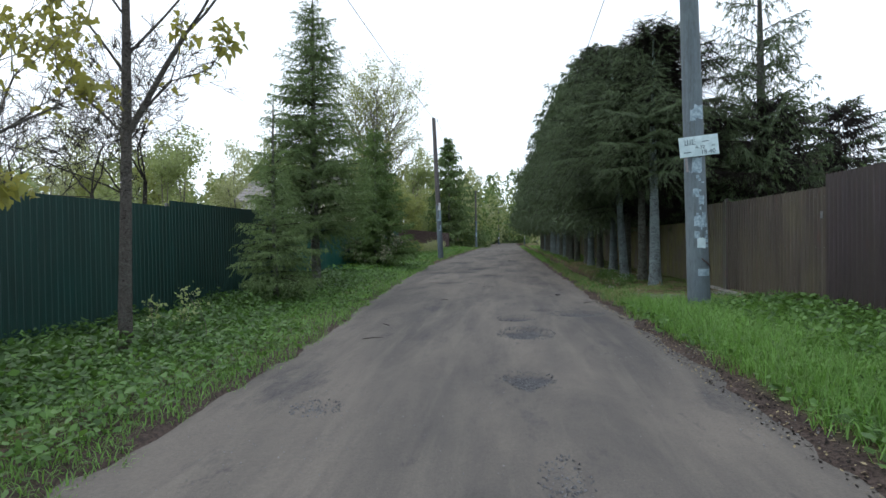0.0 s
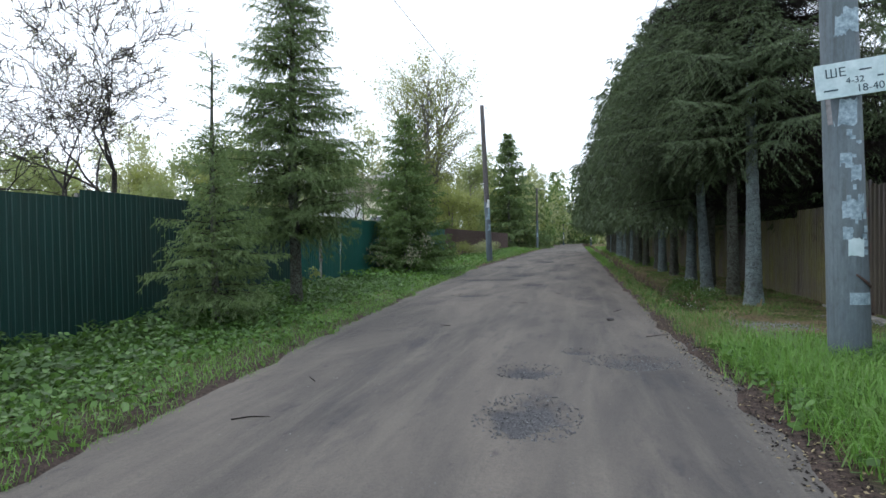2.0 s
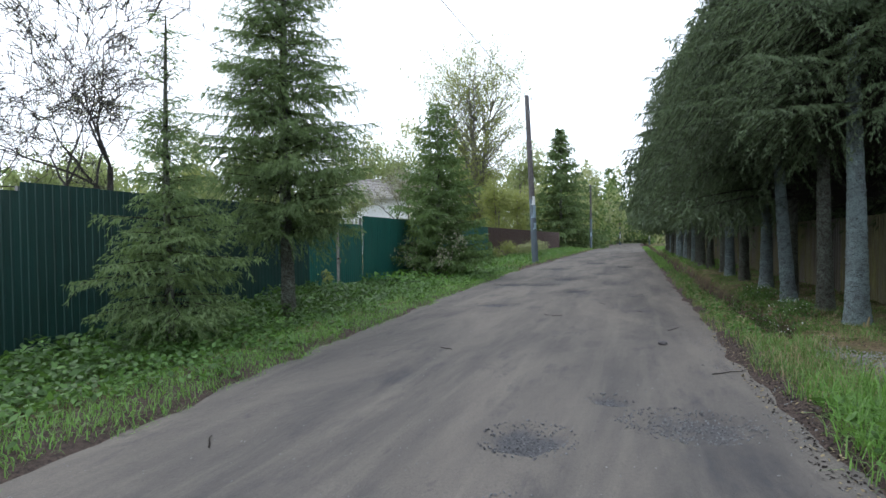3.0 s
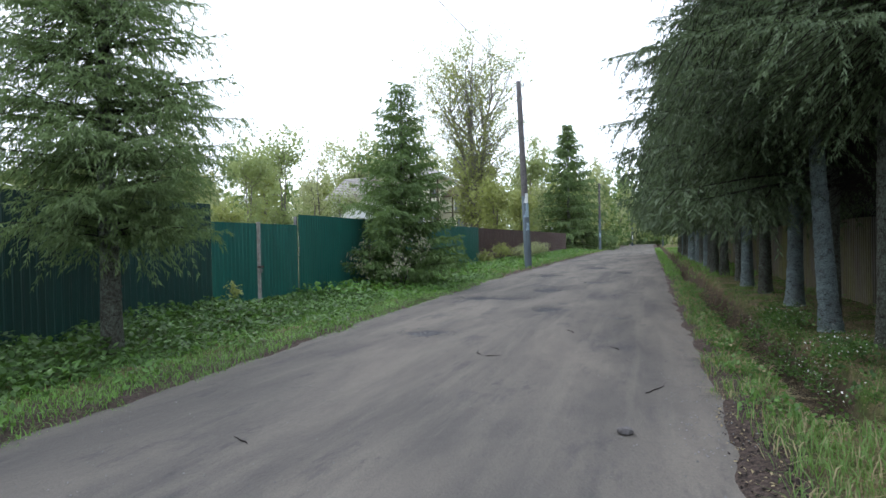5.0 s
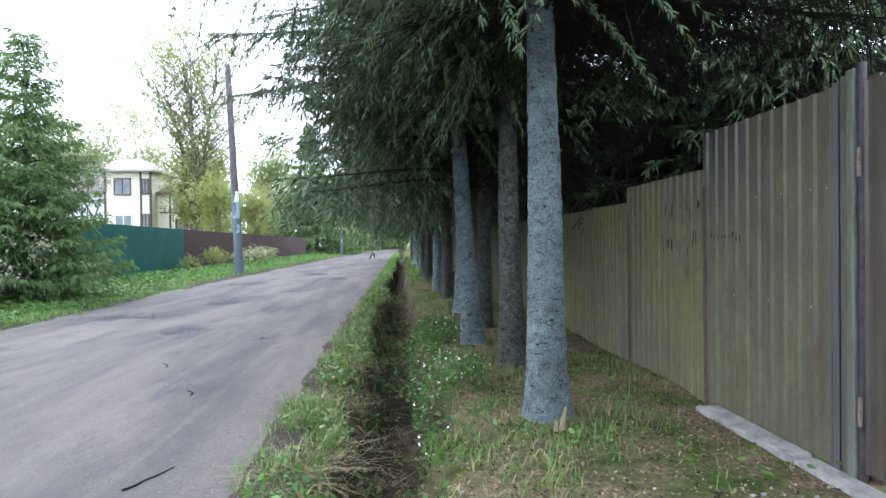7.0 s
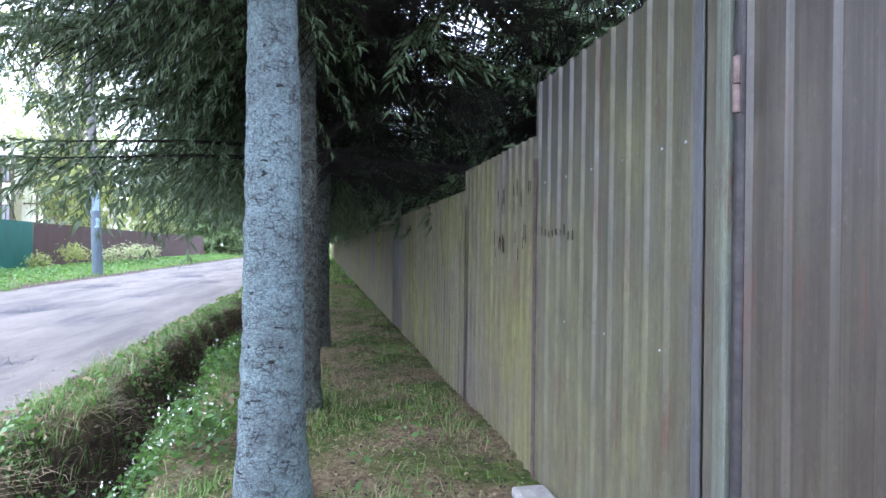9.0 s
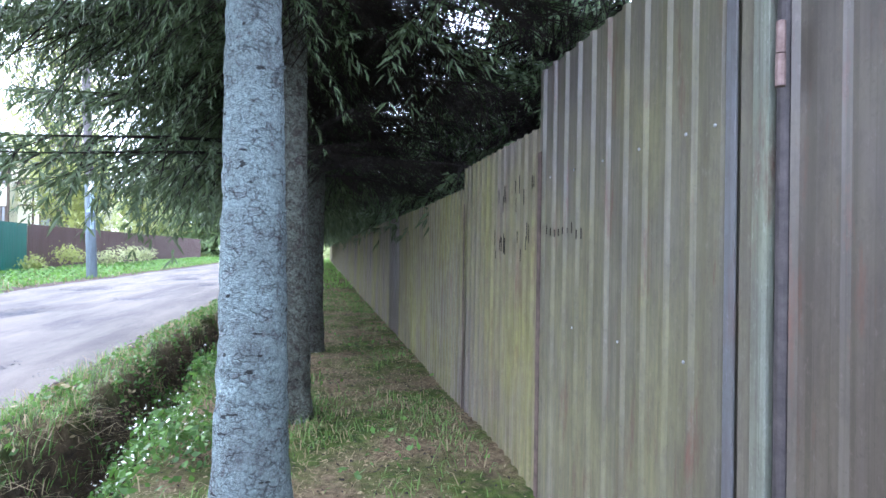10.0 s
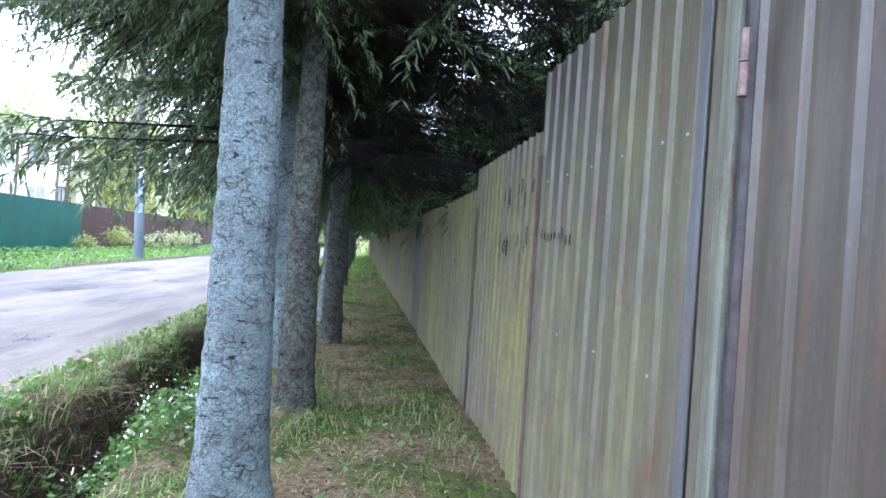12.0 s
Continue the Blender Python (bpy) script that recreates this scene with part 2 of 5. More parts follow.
# Green sheet for the near runs, with the trees' shade put into its colour.
SHEET_GREEN_SHADED = make_sheet("shaded_green_sheet", (0.003, 0.03, 0.026), (0.004, 0.042, 0.036), (0.003, 0.022, 0.018), (0.03, 0.05, 0.03), 0.15, 0.05, 0.5)
SHEET_BROWN = make_sheet("brown_sheet", (0.06, 0.03, 0.03), (0.085, 0.046, 0.046), (0.05, 0.026, 0.026), (0.09, 0.07, 0.05), 0.2, 0.1)
SHEET_PURPLE = make_sheet("weathered_brown_sheet", (0.055, 0.044, 0.04), (0.088, 0.073, 0.064), (0.038, 0.027, 0.023), (0.115, 0.105, 0.05), 0.5, 0.85, 0.35)
SHEET_GREY = make_sheet("grey_brown_sheet", (0.085, 0.074, 0.068), (0.125, 0.112, 0.1), (0.05, 0.042, 0.034), (0.165, 0.155, 0.07), 0.75, 0.95, 0.35)
SHEET_PLUM = make_sheet("plum_brown_sheet", (0.03, 0.02, 0.025), (0.048, 0.034, 0.04), (0.022, 0.015, 0.016), (0.07, 0.065, 0.035), 0.2, 0.3, 0.4)
SHEET_ALGAE = make_sheet("algae_covered_sheet", (0.12, 0.1, 0.085), (0.17, 0.145, 0.12), (0.065, 0.05, 0.035), (0.2, 0.19, 0.065), 0.95, 0.75, 0.6)
STEEL = plain("grey_steel", (0.13, 0.125, 0.125), (0.25, 0.245, 0.25), 12, 0.5, 0.5)
RUST = plain("rusty_steel", (0.06, 0.04, 0.036), (0.13, 0.085, 0.075), 20, 0.8, 0.2)
RUST_PALE = plain("worn_pink_brown_steel", (0.13, 0.085, 0.075), (0.24, 0.17, 0.155), 30, 0.65, 0.2)
PEELING = make_sheet("peeling_pale_paint", (0.11, 0.115, 0.1), (0.19, 0.21, 0.185), (0.06, 0.048, 0.04), (0.17, 0.19, 0.1), 0.6, 0.75, 0.4)
FLASHING = make_sheet("dented_zinc_flashing", (0.075, 0.078, 0.085), (0.135, 0.14, 0.155), (0.06, 0.048, 0.048), (0.12, 0.12, 0.08), 0.35, 0.4, 0.3)
DARK_STEEL = plain("dark_stained_steel", (0.03, 0.026, 0.027), (0.065, 0.055, 0.055), 18, 0.6, 0.2)
STAIN = plain("rust_brown_lap", (0.05, 0.033, 0.028), (0.105, 0.072, 0.058), 25, 0.8, 0.0)
ZINC = plain("bright_zinc", (0.26, 0.27, 0.29), (0.38, 0.39, 0.41), 30, 0.35, 0.7)
CONCRETE = plain("old_concrete", (0.2, 0.19, 0.175), (0.36, 0.345, 0.32), 9, 0.9, 0, 0.6, 0.01)
POLE_M = make_sheet("grey_blue_pole", (0.085, 0.113, 0.14), (0.135, 0.17, 0.2), (0.06, 0.07, 0.075), (0.18, 0.235, 0.25), 0.5, 0.15, 0.8)
POLE_TOP = plain("dark_pole_wood", (0.07, 0.065, 0.065), (0.14, 0.13, 0.13), 9, 0.85)
PAPER = plain("weathered_paper", (0.15, 0.22, 0.26), (0.38, 0.49, 0.56), 22, 0.8)
SIGN_M = plain("pale_blue_board", (0.42, 0.55, 0.58), (0.58, 0.7, 0.73), 9, 0.6)
INK = plain("blue_black_ink", (0.02, 0.05, 0.07), (0.04, 0.08, 0.1), 30, 0.7)
CREAM = plain("cream_cladding", (0.62, 0.6, 0.45), (0.72, 0.7, 0.55), 3, 0.7)
TIMBER = plain("dark_timber", (0.06, 0.045, 0.035), (0.11, 0.085, 0.06), 10, 0.75)
ROOF_GREY = plain("grey_tiles", (0.28, 0.27, 0.26), (0.4, 0.385, 0.37), 4, 0.8)
ROOF_BROWN = plain("red_brown_tiles", (0.11, 0.075, 0.062), (0.17, 0.12, 0.1), 4, 0.75)
WHITE = plain("white_boards", (0.68, 0.7, 0.71), (0.8, 0.81, 0.82), 4, 0.6)
# Window glass, its base colour paled to carry the reflected sky.
GLASS = plain("sky_toned_window_glass", (0.12, 0.14, 0.15), (0.24, 0.26, 0.27), 1, 0.08)
CABLE = plain("black_cable", (0.02, 0.02, 0.02), (0.035, 0.035, 0.035), 5, 0.6)

# ---- building helpers ----


def rnoise(x, y, s, seed=0):
    """Smooth value noise on arrays, -1 to 1."""
    x, y = np.asarray(x, float) / s, np.asarray(y, float) / s
    xi, yi = np.floor(x).astype(int), np.floor(y).astype(int)
    fx, fy = x - xi, y - yi
    fx, fy = fx * fx * (3 - 2 * fx), fy * fy * (3 - 2 * fy)

    def cell(a, b):
        v = np.sin(a * 127.1 + b * 311.7 + seed * 74.7) * 43758.5453
        return (v - np.floor(v)) * 2 - 1
    top = cell(xi, yi) * (1 - fx) + cell(xi + 1, yi) * fx
    low = cell(xi, yi + 1) * (1 - fx) + cell(xi + 1, yi + 1) * fx
    return top * (1 - fy) + low * fy


def smooth(v, a, b):
    u = np.clip((np.asarray(v, float) - a) / (b - a), 0, 1)
    return u * u * (3 - 2 * u)


def polys(name, V, mats, index=None, soft=False):
    """A mesh of separate polygons from an array (count, corners, 3)."""
    n, k, _ = V.shape
    me = bpy.data.meshes.new(name)
    me.vertices.add(n * k)
    me.vertices.foreach_set("co", np.ascontiguousarray(V, dtype=np.float32).ravel())
    me.loops.add(n * k)
    me.loops.foreach_set("vertex_index", np.arange(n * k, dtype=np.int32))
    me.polygons.add(n)
    me.polygons.foreach_set("loop_start", np.arange(0, n * k, k, dtype=np.int32))
    for m in (mats if isinstance(mats, (list, tuple)) else [mats]):
        me.materials.append(m)
    if index is not None:
        me.polygons.foreach_set("material_index", np.ascontiguousarray(index, dtype=np.int32))
    me.update(calc_edges=True)
    return me


def grid_mesh(name, X, Y, Z, mat):
    """A sheet over a grid of X, Y, Z arrays of one shape."""
    r, c = X.shape
    i = np.arange(r * c).reshape(r, c)
    F = np.stack([i[:-1, :-1], i[:-1, 1:], i[1:, 1:], i[1:, :-1]], -1).reshape(-1, 4)
    me = bpy.data.meshes.new(name)
    me.vertices.add(r * c)
    me.vertices.foreach_set("co", np.stack([X, Y, Z], -1).astype(np.float32).ravel())
    me.loops.add(F.size)
    me.loops.foreach_set("vertex_index", F.ravel().astype(np.int32))
    me.polygons.add(len(F))
    me.polygons.foreach_set("loop_start", np.arange(0, F.size, 4, dtype=np.int32))
    me.materials.append(mat)
    me.update(calc_edges=True)
    me.polygons.foreach_set("use_smooth", np.ones(len(F), dtype=bool))
    return me


def tubes(name, A, B, ra, rb, mat, sides=5, extra=None):
    """Tapered prisms from points A to B (arrays)."""
    A, B = np.asarray(A, float), np.asarray(B, float)
    ra, rb = np.asarray(ra, float), np.asarray(rb, float)
    d = B - A
    d /= np.linalg.norm(d, axis=1, keepdims=True) + 1e-9
    h = np.where(np.abs(d[:, 2:3]) > 0.9, np.array([[1.0, 0, 0]]), np.array([[0, 0, 1.0]]))
    u = np.cross(d, h)
    u /= np.linalg.norm(u, axis=1, keepdims=True)
    v = np.cross(d, u)
    Q = []
    for k in range(sides):
        quad = []
        for a, p, r in ((k, A, ra), (k + 1, A, ra), (k + 1, B, rb), (k, B, rb)):
            w = 2 * math.pi * a / sides
            quad.append(p + (u * math.cos(w) + v * math.sin(w)) * r[:, None])
        Q.append(np.stack(quad, 1))
    if extra is not None:
        Q.append(extra)
    me = polys(name, np.concatenate(Q), mat)
    me.polygons.foreach_set("use_smooth", np.ones(len(me.polygons), dtype=bool))
    return me


def mesh_of(name, bm, mat):
    me = bpy.data.meshes.new(name)
    bm.to_mesh(me)
    bm.free()
    me.materials.append(mat)
    return me


def part(name, bm, material, parent, label="", at=None):
    """One mesh object under a thing. bm: a bmesh or a ready mesh."""
    me = bm if isinstance(bm, bpy.types.Mesh) else mesh_of(name, bm, material)
    ob = new(name, me)
    ob.parent = parent
    if at is not None:
        ob.matrix_basis = at
    return tagged(ob, label, kind="stuff" if name == "branchwork" else "")


def thing(name, label, category, m=None, group="", kind=""):
    ob = new(name)
    ob.empty_display_size = 0.2
    if m is not None:
        ob.matrix_basis = m
    return tagged(ob, label, category, group, kind)


def box(bm, x0, x1, y0, y1, z0, z1, bevel=0.0):
    r = bmesh.ops.create_cube(bm, size=1, matrix=Matrix.Translation(((x0 + x1) / 2, (y0 + y1) / 2, (z0 + z1) / 2)) @ Matrix.Diagonal((x1 - x0, y1 - y0, z1 - z0, 1)))
    if bevel:
        es = list({e for v in r["verts"] for e in v.link_edges})
        bmesh.ops.bevel(bm, geom=es, offset=bevel, segments=2, affect="EDGES", profile=0.6)
    return bm


def boxed(*a, bevel=0.0):
    return box(bmesh.new(), *a, bevel=bevel)


def rod(bm, a, b, r0, r1=None, sides=10):
    a, b = Vector(a), Vector(b)
    d = b - a
    m = Matrix.Translation((a + b) / 2) @ d.to_track_quat("Z", "Y").to_matrix().to_4x4()
    bmesh.ops.create_cone(bm, cap_ends=True, segments=sides, radius1=r0, radius2=r0 if r1 is None else r1, depth=d.length, matrix=m)
    return bm


def rodded(*a, **k):
    return rod(bmesh.new(), *a, **k)


# ---- the lie of the land ----
FENCE_X, LEFT_A, LEFT_B = 5.15, (-6.72, -6.0), (-8.0, 74.0)


def left_edge(y):
    return np.interp(y, [-30, 6, 8, 10, 16, 28, 60, 130, 200], [-2.36, -2.46, -2.56, -2.8, -3.3, -4.0, -4.0, -3.4, -2.0])


def right_edge(y):
    return np.interp(y, [-30, 6, 14, 60, 130, 200], [1.88, 1.85, 1.72, 1.6, 1.5, 3.0])


def left_fence(y):
    return np.interp(y, [-30, 7, 20, 39, 74, 200], [-7.0, -7.02, -7.1, -7.85, -8.0, -9.0])


POTHOLES = [(0.17, 5.35, 0.24, 0.3, 0.055), (0.22, 7.9, 0.36, 0.55, 0.06), (0.1, 9.35, 0.3, 0.34, 0.055), (0.58, 10.45, 0.17, 0.16, 0.045), (1.15, 9.95, 0.45, 0.35, 0.035),
            (-1.93, 16.9, 0.45, 0.4, 0.055), (-0.7, 20.3, 0.28, 0.5, 0.075), (-1.42, 24.7, 0.4, 0.7, 0.085), (-2.4, 22.1, 1.0, 0.5, 0.075), (0.75, 19.3, 0.3, 0.25, 0.025),
            (-1.56, 4.3, 0.2, 0.2, 0.02), (0.3, 3.1, 0.14, 0.35, 0.015), (-0.4, 27.5, 0.35, 0.5, 0.06), (-2.6, 31.0, 0.6, 0.9, 0.075), (0.3, 33.0, 0.35, 0.8, 0.065), (-1.2, 37.0, 0.5, 0.9, 0.07)]


def road_height(x, y):
    z = 0.012 * rnoise(x, y, 1.7, 3) + 0.006 * rnoise(x, y, 0.45, 5) + 0.0025 * rnoise(x, y, 0.16, 8)
    for px, py, rx, ry, dp in POTHOLES:
        d = np.hypot((x - px) / rx, (y - py) / ry) + 0.4 * rnoise(x, y, 0.17, 11) + 0.25 * rnoise(x, y, 0.4, 12)
        z = z - dp * (1 - smooth(d, 0.35, 1.2))
    return z


def ditch(x, y):
    c = 2.62 + 0.07 * rnoise(y, y * 0, 1.3, 21) + 0.04 * smooth(y, 14, 17)
    w = 0.33 + 0.08 * rnoise(y, y * 0, 0.7, 23) + 0.1 * rnoise(x, y, 0.3, 27)
    return (1 - smooth(np.abs(x - c), w * 0.55, w * 1.35)) * smooth(y, 13.3, 14.8)


def ground_height(x, y):
    x, y = np.asarray(x, float), np.asarray(y, float)
    wob = 0.09 * rnoise(x, y, 0.7, 31) + 0.05 * rnoise(x, y, 0.22, 33)
    out = np.maximum(left_edge(y) - x, x - right_edge(y)) + wob
    z = -0.09 + 0.135 * smooth(out, -0.22, 0.25)
    z = z + smooth(out, 0.0, 0.4) * (0.03 * rnoise(x, y, 0.8, 35) + 0.012 * rnoise(x, y, 0.2, 37))
    z = z - 0.3 * smooth(left_edge(y) - x, 1.2, 3.4) * (1 - smooth(y, 13, 18))
    dt = ditch(x, y)
    z = z - 0.62 * dt * (1 + 0.15 * rnoise(x, y, 0.3, 39)) + 4 * dt * (1 - dt) * (0.12 * rnoise(x, y, 0.25, 41) + 0.06 * rnoise(x, y, 0.11, 43))
    return z

# ---- ground and road ----
gx = np.concatenate([np.linspace(-400, -20, 12)[:-1], np.linspace(-20, -5, 26)[:-1], np.linspace(-5, 6, 110)[:-1], np.linspace(6, 20, 16)[:-1], np.linspace(20, 400, 12)])
gy = np.concatenate([np.linspace(-200, -2, 14)[:-1], np.linspace(-2, 30, 290)[:-1], np.linspace(30, 70, 70)[:-1], np.linspace(70, 900, 40)])
GX, GY = np.meshgrid(gx, gy)
tagged(new("ground", grid_mesh("ground", GX, GY, ground_height(GX, GY), GROUND_M)), "grassy verge soil with moss and needle litter", "ground", kind="structure")
ry = np.concatenate([np.linspace(-14, 1, 30)[:-1], np.linspace(1, 27, 340)[:-1], np.linspace(27, 60, 90)[:-1], np.linspace(60, 170, 60)])
RX, RY = np.meshgrid(np.linspace(-0.06, 1.06, 76), ry)
le, re = left_edge(RY), right_edge(RY)
RX = le + (re - le) * RX
tagged(new("road", grid_mesh("road", RX, RY, road_height(RX, RY), ROAD_M)), "worn dusty asphalt village road with potholes", "road", kind="structure")

# ---- corrugated metal fences ----


def sheet_mesh(width, height, pitch, deep, mat, name="sheet", flat=0.64):
    """A trapezoidal profile sheet that stands along +y from 0 to width, its ridges proud towards -x."""
    pts, y = [], 0.0
    a, b = pitch * flat, pitch * 0.09
    while y < width - 1e-4:
        for dy, dx in ((0, 0), (a, 0), (a + b, -deep), (pitch - b, -deep)):
            if y + dy < width:
                pts.append((dx, y + dy))
        y += pitch
    pts.append((0, width))
    P = np.array(pts)
    n = len(P)
    bm = bmesh.new()
    rows = [[bm.verts.new((p[0] + o, p[1], z)) for p in P] for o, z in ((0, 0), (0, height), (0.0025, height), (0.0025, 0))]
    for r in range(4):
        s = (r + 1) % 4
        for i in range(n - 1):
            bm.faces.new((rows[r][i], rows[r][i + 1], rows[s][i + 1], rows[s][i]))
    for i in (0, n - 1):
        bm.faces.new([rows[r][i] for r in range(4)])
    bmesh.ops.recalc_face_normals(bm, faces=bm.faces)
    return mesh_of(name, bm, mat)


sheet_cache = {}


def fence(label, a, b, z0, height, mat, sheet=1.15, pitch=0.115, deep=0.009, flip=1, group="", lean=0.0, post=True, over=0.0):
    """A run of sheets from a to b (plan points) on posts and rails. flip=1: ridges towards the right of the walk from a to b ... -1: left."""
    a, b = Vector((*a, 0)), Vector((*b, 0))
    length, d = (b - a).length, (b - a).normalized()
    f = thing("corrugated_fence", label, "fence", pose(a.x, a.y, z0, 0, 0, math.degrees(math.atan2(-d.x, d.y))), group)
    n = max(1, round(length / sheet))
    w = length / n
    rng = random.Random(int(1000 * (abs(a.y) + height)))
    key = (round(w, 3), height, mat.name, pitch)
    if key not in sheet_cache:
        sheet_cache[key] = sheet_mesh(w + 0.03, height, pitch, deep, mat)
    for i in range(n):
        s = part("sheet", sheet_cache[key], mat, f)
        s.matrix_basis = pose(0.003 * (i % 2), i * w, rng.uniform(-0.006, 0.006), 0, rng.uniform(-0.3, 0.3) + lean, 0) @ Matrix.Diagonal((flip, 1, 1, 1))
    for z in (0.35, height - 0.4):
        part("rail", boxed(0.022 if flip > 0 else -0.06, 0.06 if flip > 0 else -0.022, 0.05, length - 0.02, z, z + 0.04), STEEL, f, "grey steel rail")
    if post:
        for i in range(0, n + 1, 2):
            y = min(max(i * w, 0.04), length - 0.04)
            part("post", boxed(0.062 if flip > 0 else -0.12, 0.12 if flip > 0 else -0.062, y - 0.03, y + 0.03, -0.5, height - 0.05), STEEL, f, "grey steel post")
    return f


def screws(f, ys, z, x=-0.02):
    for k, y in enumerate(ys):
        if k % 3 == 0 and z > 1:
            part("rust_streak", boxed(x * 0.2 - 0.0016, x * 0.2, y - 0.004, y + 0.004, z - 0.13, z - 0.004), BARK_DARK, f, "dark run-off streak")
        bm = bmesh.new()
        bmesh.ops.create_uvsphere(bm, u_segments=8, v_segments=5, radius=0.006, matrix=Matrix.Translation((x, y, z)) @ Matrix.Diagonal((0.6, 1, 1, 1)))
        part("screw", bm, ZINC, f, "bright screw head")


def fx(y):
    return float(left_fence(y))


# road side of the green fence, in steps, with its double gate
GREEN_LABEL = "dark green corrugated metal fence with stepped top"
for y0, y1, top in ((-6.0, 7.32, 2.03), (7.32, 10.85, 2.12), (10.85, 17.85, 2.24)):
    fence(GREEN_LABEL, (fx(y0), y0), (fx(y1), y1), -0.4, top + 0.4, SHEET_GREEN_SHADED, flip=-1, pitch=0.12, group="green fence panels")
fence(GREEN_LABEL, (fx(20.93), 20.93), (fx(39.0), 39.0), 0.0, 2.16, SHEET_GREEN, flip=-1, pitch=0.12, group="green fence panels")
fence("faded brown corrugated metal fence behind weeds", (fx(39.02), 39.02), (fx(74), 74), -0.05, 2.2, SHEET_BROWN, flip=-1, pitch=0.12)


def green_gate():
    g = thing("double_gate", "closed green corrugated metal double gate with grey posts", "gate", pose(fx(19.3), 17.88, 0.06, 0, 0, 0.4))
    for y0, y1 in ((0.02, 1.42), (1.5, 2.98)):
        leaf = part("gate_leaf", sheet_mesh(y1 - y0, 1.83, 0.12, 0.014, SHEET_GREEN), SHEET_GREEN, g, "", Matrix.Translation((0, y0, 0)) @ Matrix.Diagonal((-1, 1, 1, 1)))
        for z in (0.2, 1.5):
            part("gate_rail", boxed(0.006, 0.045, 0.02, y1 - y0 - 0.02, z, z + 0.04), STEEL, leaf, "grey steel rail")
    part("gate_post", boxed(-0.03, 0.05, 1.43, 1.49, -0.3, 1.86, bevel=0.006), CONCRETE, g, "pale weathered post")
    part("gate_post", boxed(-0.12, -0.04, 3.0, 3.05, -0.3, 2.0, bevel=0.006), STEEL, g)
    part("gate_latch", boxed(0.05, 0.075, 1.36, 1.56, 0.82, 0.86, bevel=0.005), RUST, g, "rusty sliding bolt")
    part("padlock", boxed(0.05, 0.085, 1.44, 1.5, 0.7, 0.79, bevel=0.01), STEEL, g, "steel padlock")
    bm = bmesh.new()
    for i in range(9):
        bmesh.ops.create_cone(bm, segments=6, radius1=0.008, radius2=0.008, depth=0.05, cap_ends=True, matrix=pose(0.03, 3.0 + 0.006 * (i % 2), 1.55 - i * 0.06, 12 * (-1) ** i, 0, 0))
    part("chain", bm, ZINC, g, "hanging steel chain")


green_gate()

# the far side: gate of weathered sheets, then stepped panels running on
tall = fence("weathered purple-brown corrugated metal fence", (FENCE_X, -6.0), (FENCE_X, 9.72), 0.1, 2.22, SHEET_PLUM, pitch=0.12, deep=0.011, lean=0.0)


def brown_gate():
    g = thing("metal_gate", "closed weathered brown corrugated metal gate with rust streaks", "gate", pose(FENCE_X, 9.75, 0.1))
    rng = random.Random(4)
    for y0, y1 in ((0.0, 2.05), (2.06, 4.105)):
        leaf = part("gate_leaf", sheet_mesh(y1 - y0, 2.02, 0.13, 0.014, SHEET_PURPLE), SHEET_PURPLE, g, "", Matrix.Translation((0, y0, 0)))
        for z in (0.12, 1.0, 1.85):
            part("gate_rail", boxed(0.006, 0.046, 0.01, y1 - y0 - 0.01, z, z + 0.05), RUST, leaf, "rusty steel rail")
        for k in range(int((y1 - y0) / 0.28)):
            for z in (1.02, 1.87):
                if rng.random() < 0.7:
                    bm = bmesh.new()
                    bmesh.ops.create_uvsphere(bm, u_segments=8, v_segments=5, radius=0.006, matrix=Matrix.Translation((-0.006, 0.03 + 0.26 * k, z)))
                    part("screw", bm, ZINC, leaf, "bright screw head")
    part("gate_post", rodded((0.0, 4.132, -0.3), (0.0, 4.132, 2.12), 0.021, sides=14), DARK_STEEL, g, "dark rusty tube post")
    part("post_face", boxed(-0.026, 0.03, 4.158, 4.208, -0.3, 2.1, bevel=0.003), PEELING, g, "pale post face with flaking paint")
    part("filler_strip", boxed(-0.018, 0.02, 4.212, 4.258, -0.1, 2.08, bevel=0.004), SHEET_GREY, g, "grey-brown sheet edge")
    part("cover_strip", boxed(-0.024, -0.016, 4.268, 4.306, -0.05, 2.06, bevel=0.003), FLASHING, g, "shiny bent blue-grey flashing")
    part("backing_plate", boxed(0.032, 0.05, 4.06, 4.34, -0.1, 2.05), RUST, g, "rusty steel backing plate")
    for z in (0.25, 1.53):
        h = part("hinge", rodded((-0.048, 4.1, z), (-0.048, 4.1, z + 0.074), 0.011), RUST_PALE, g, "rusty barrel hinge")
        part("hinge_pin", rodded((-0.048, 4.1, z + 0.077), (-0.048, 4.1, z + 0.15), 0.0105), RUST_PALE, h)
    part("handle", boxed(-0.05, -0.018, 0.04, 0.065, 1.5, 1.62, bevel=0.005), ZINC, g, "pale metal handle")


brown_gate()
near = fence("weathered corrugated metal fence panel with algae", (FENCE_X, 14.0), (FENCE_X, 15.38), 0.02, 2.13, SHEET_GREY, sheet=1.4, pitch=0.125, deep=0.014)
screws(near, [0.11, 0.235, 0.485, 0.735, 0.985, 1.235], 1.58, -0.012)
screws(near, [0.235, 0.61, 0.985], 0.9, -0.012)
tagged(near, "weathered grey-brown corrugated metal fence panel")
second = fence("weathered corrugated metal fence panel with green algae", (FENCE_X, 15.39), (FENCE_X, 16.85), 0.0, 1.88, SHEET_ALGAE, sheet=1.4, pitch=0.115, deep=0.014)
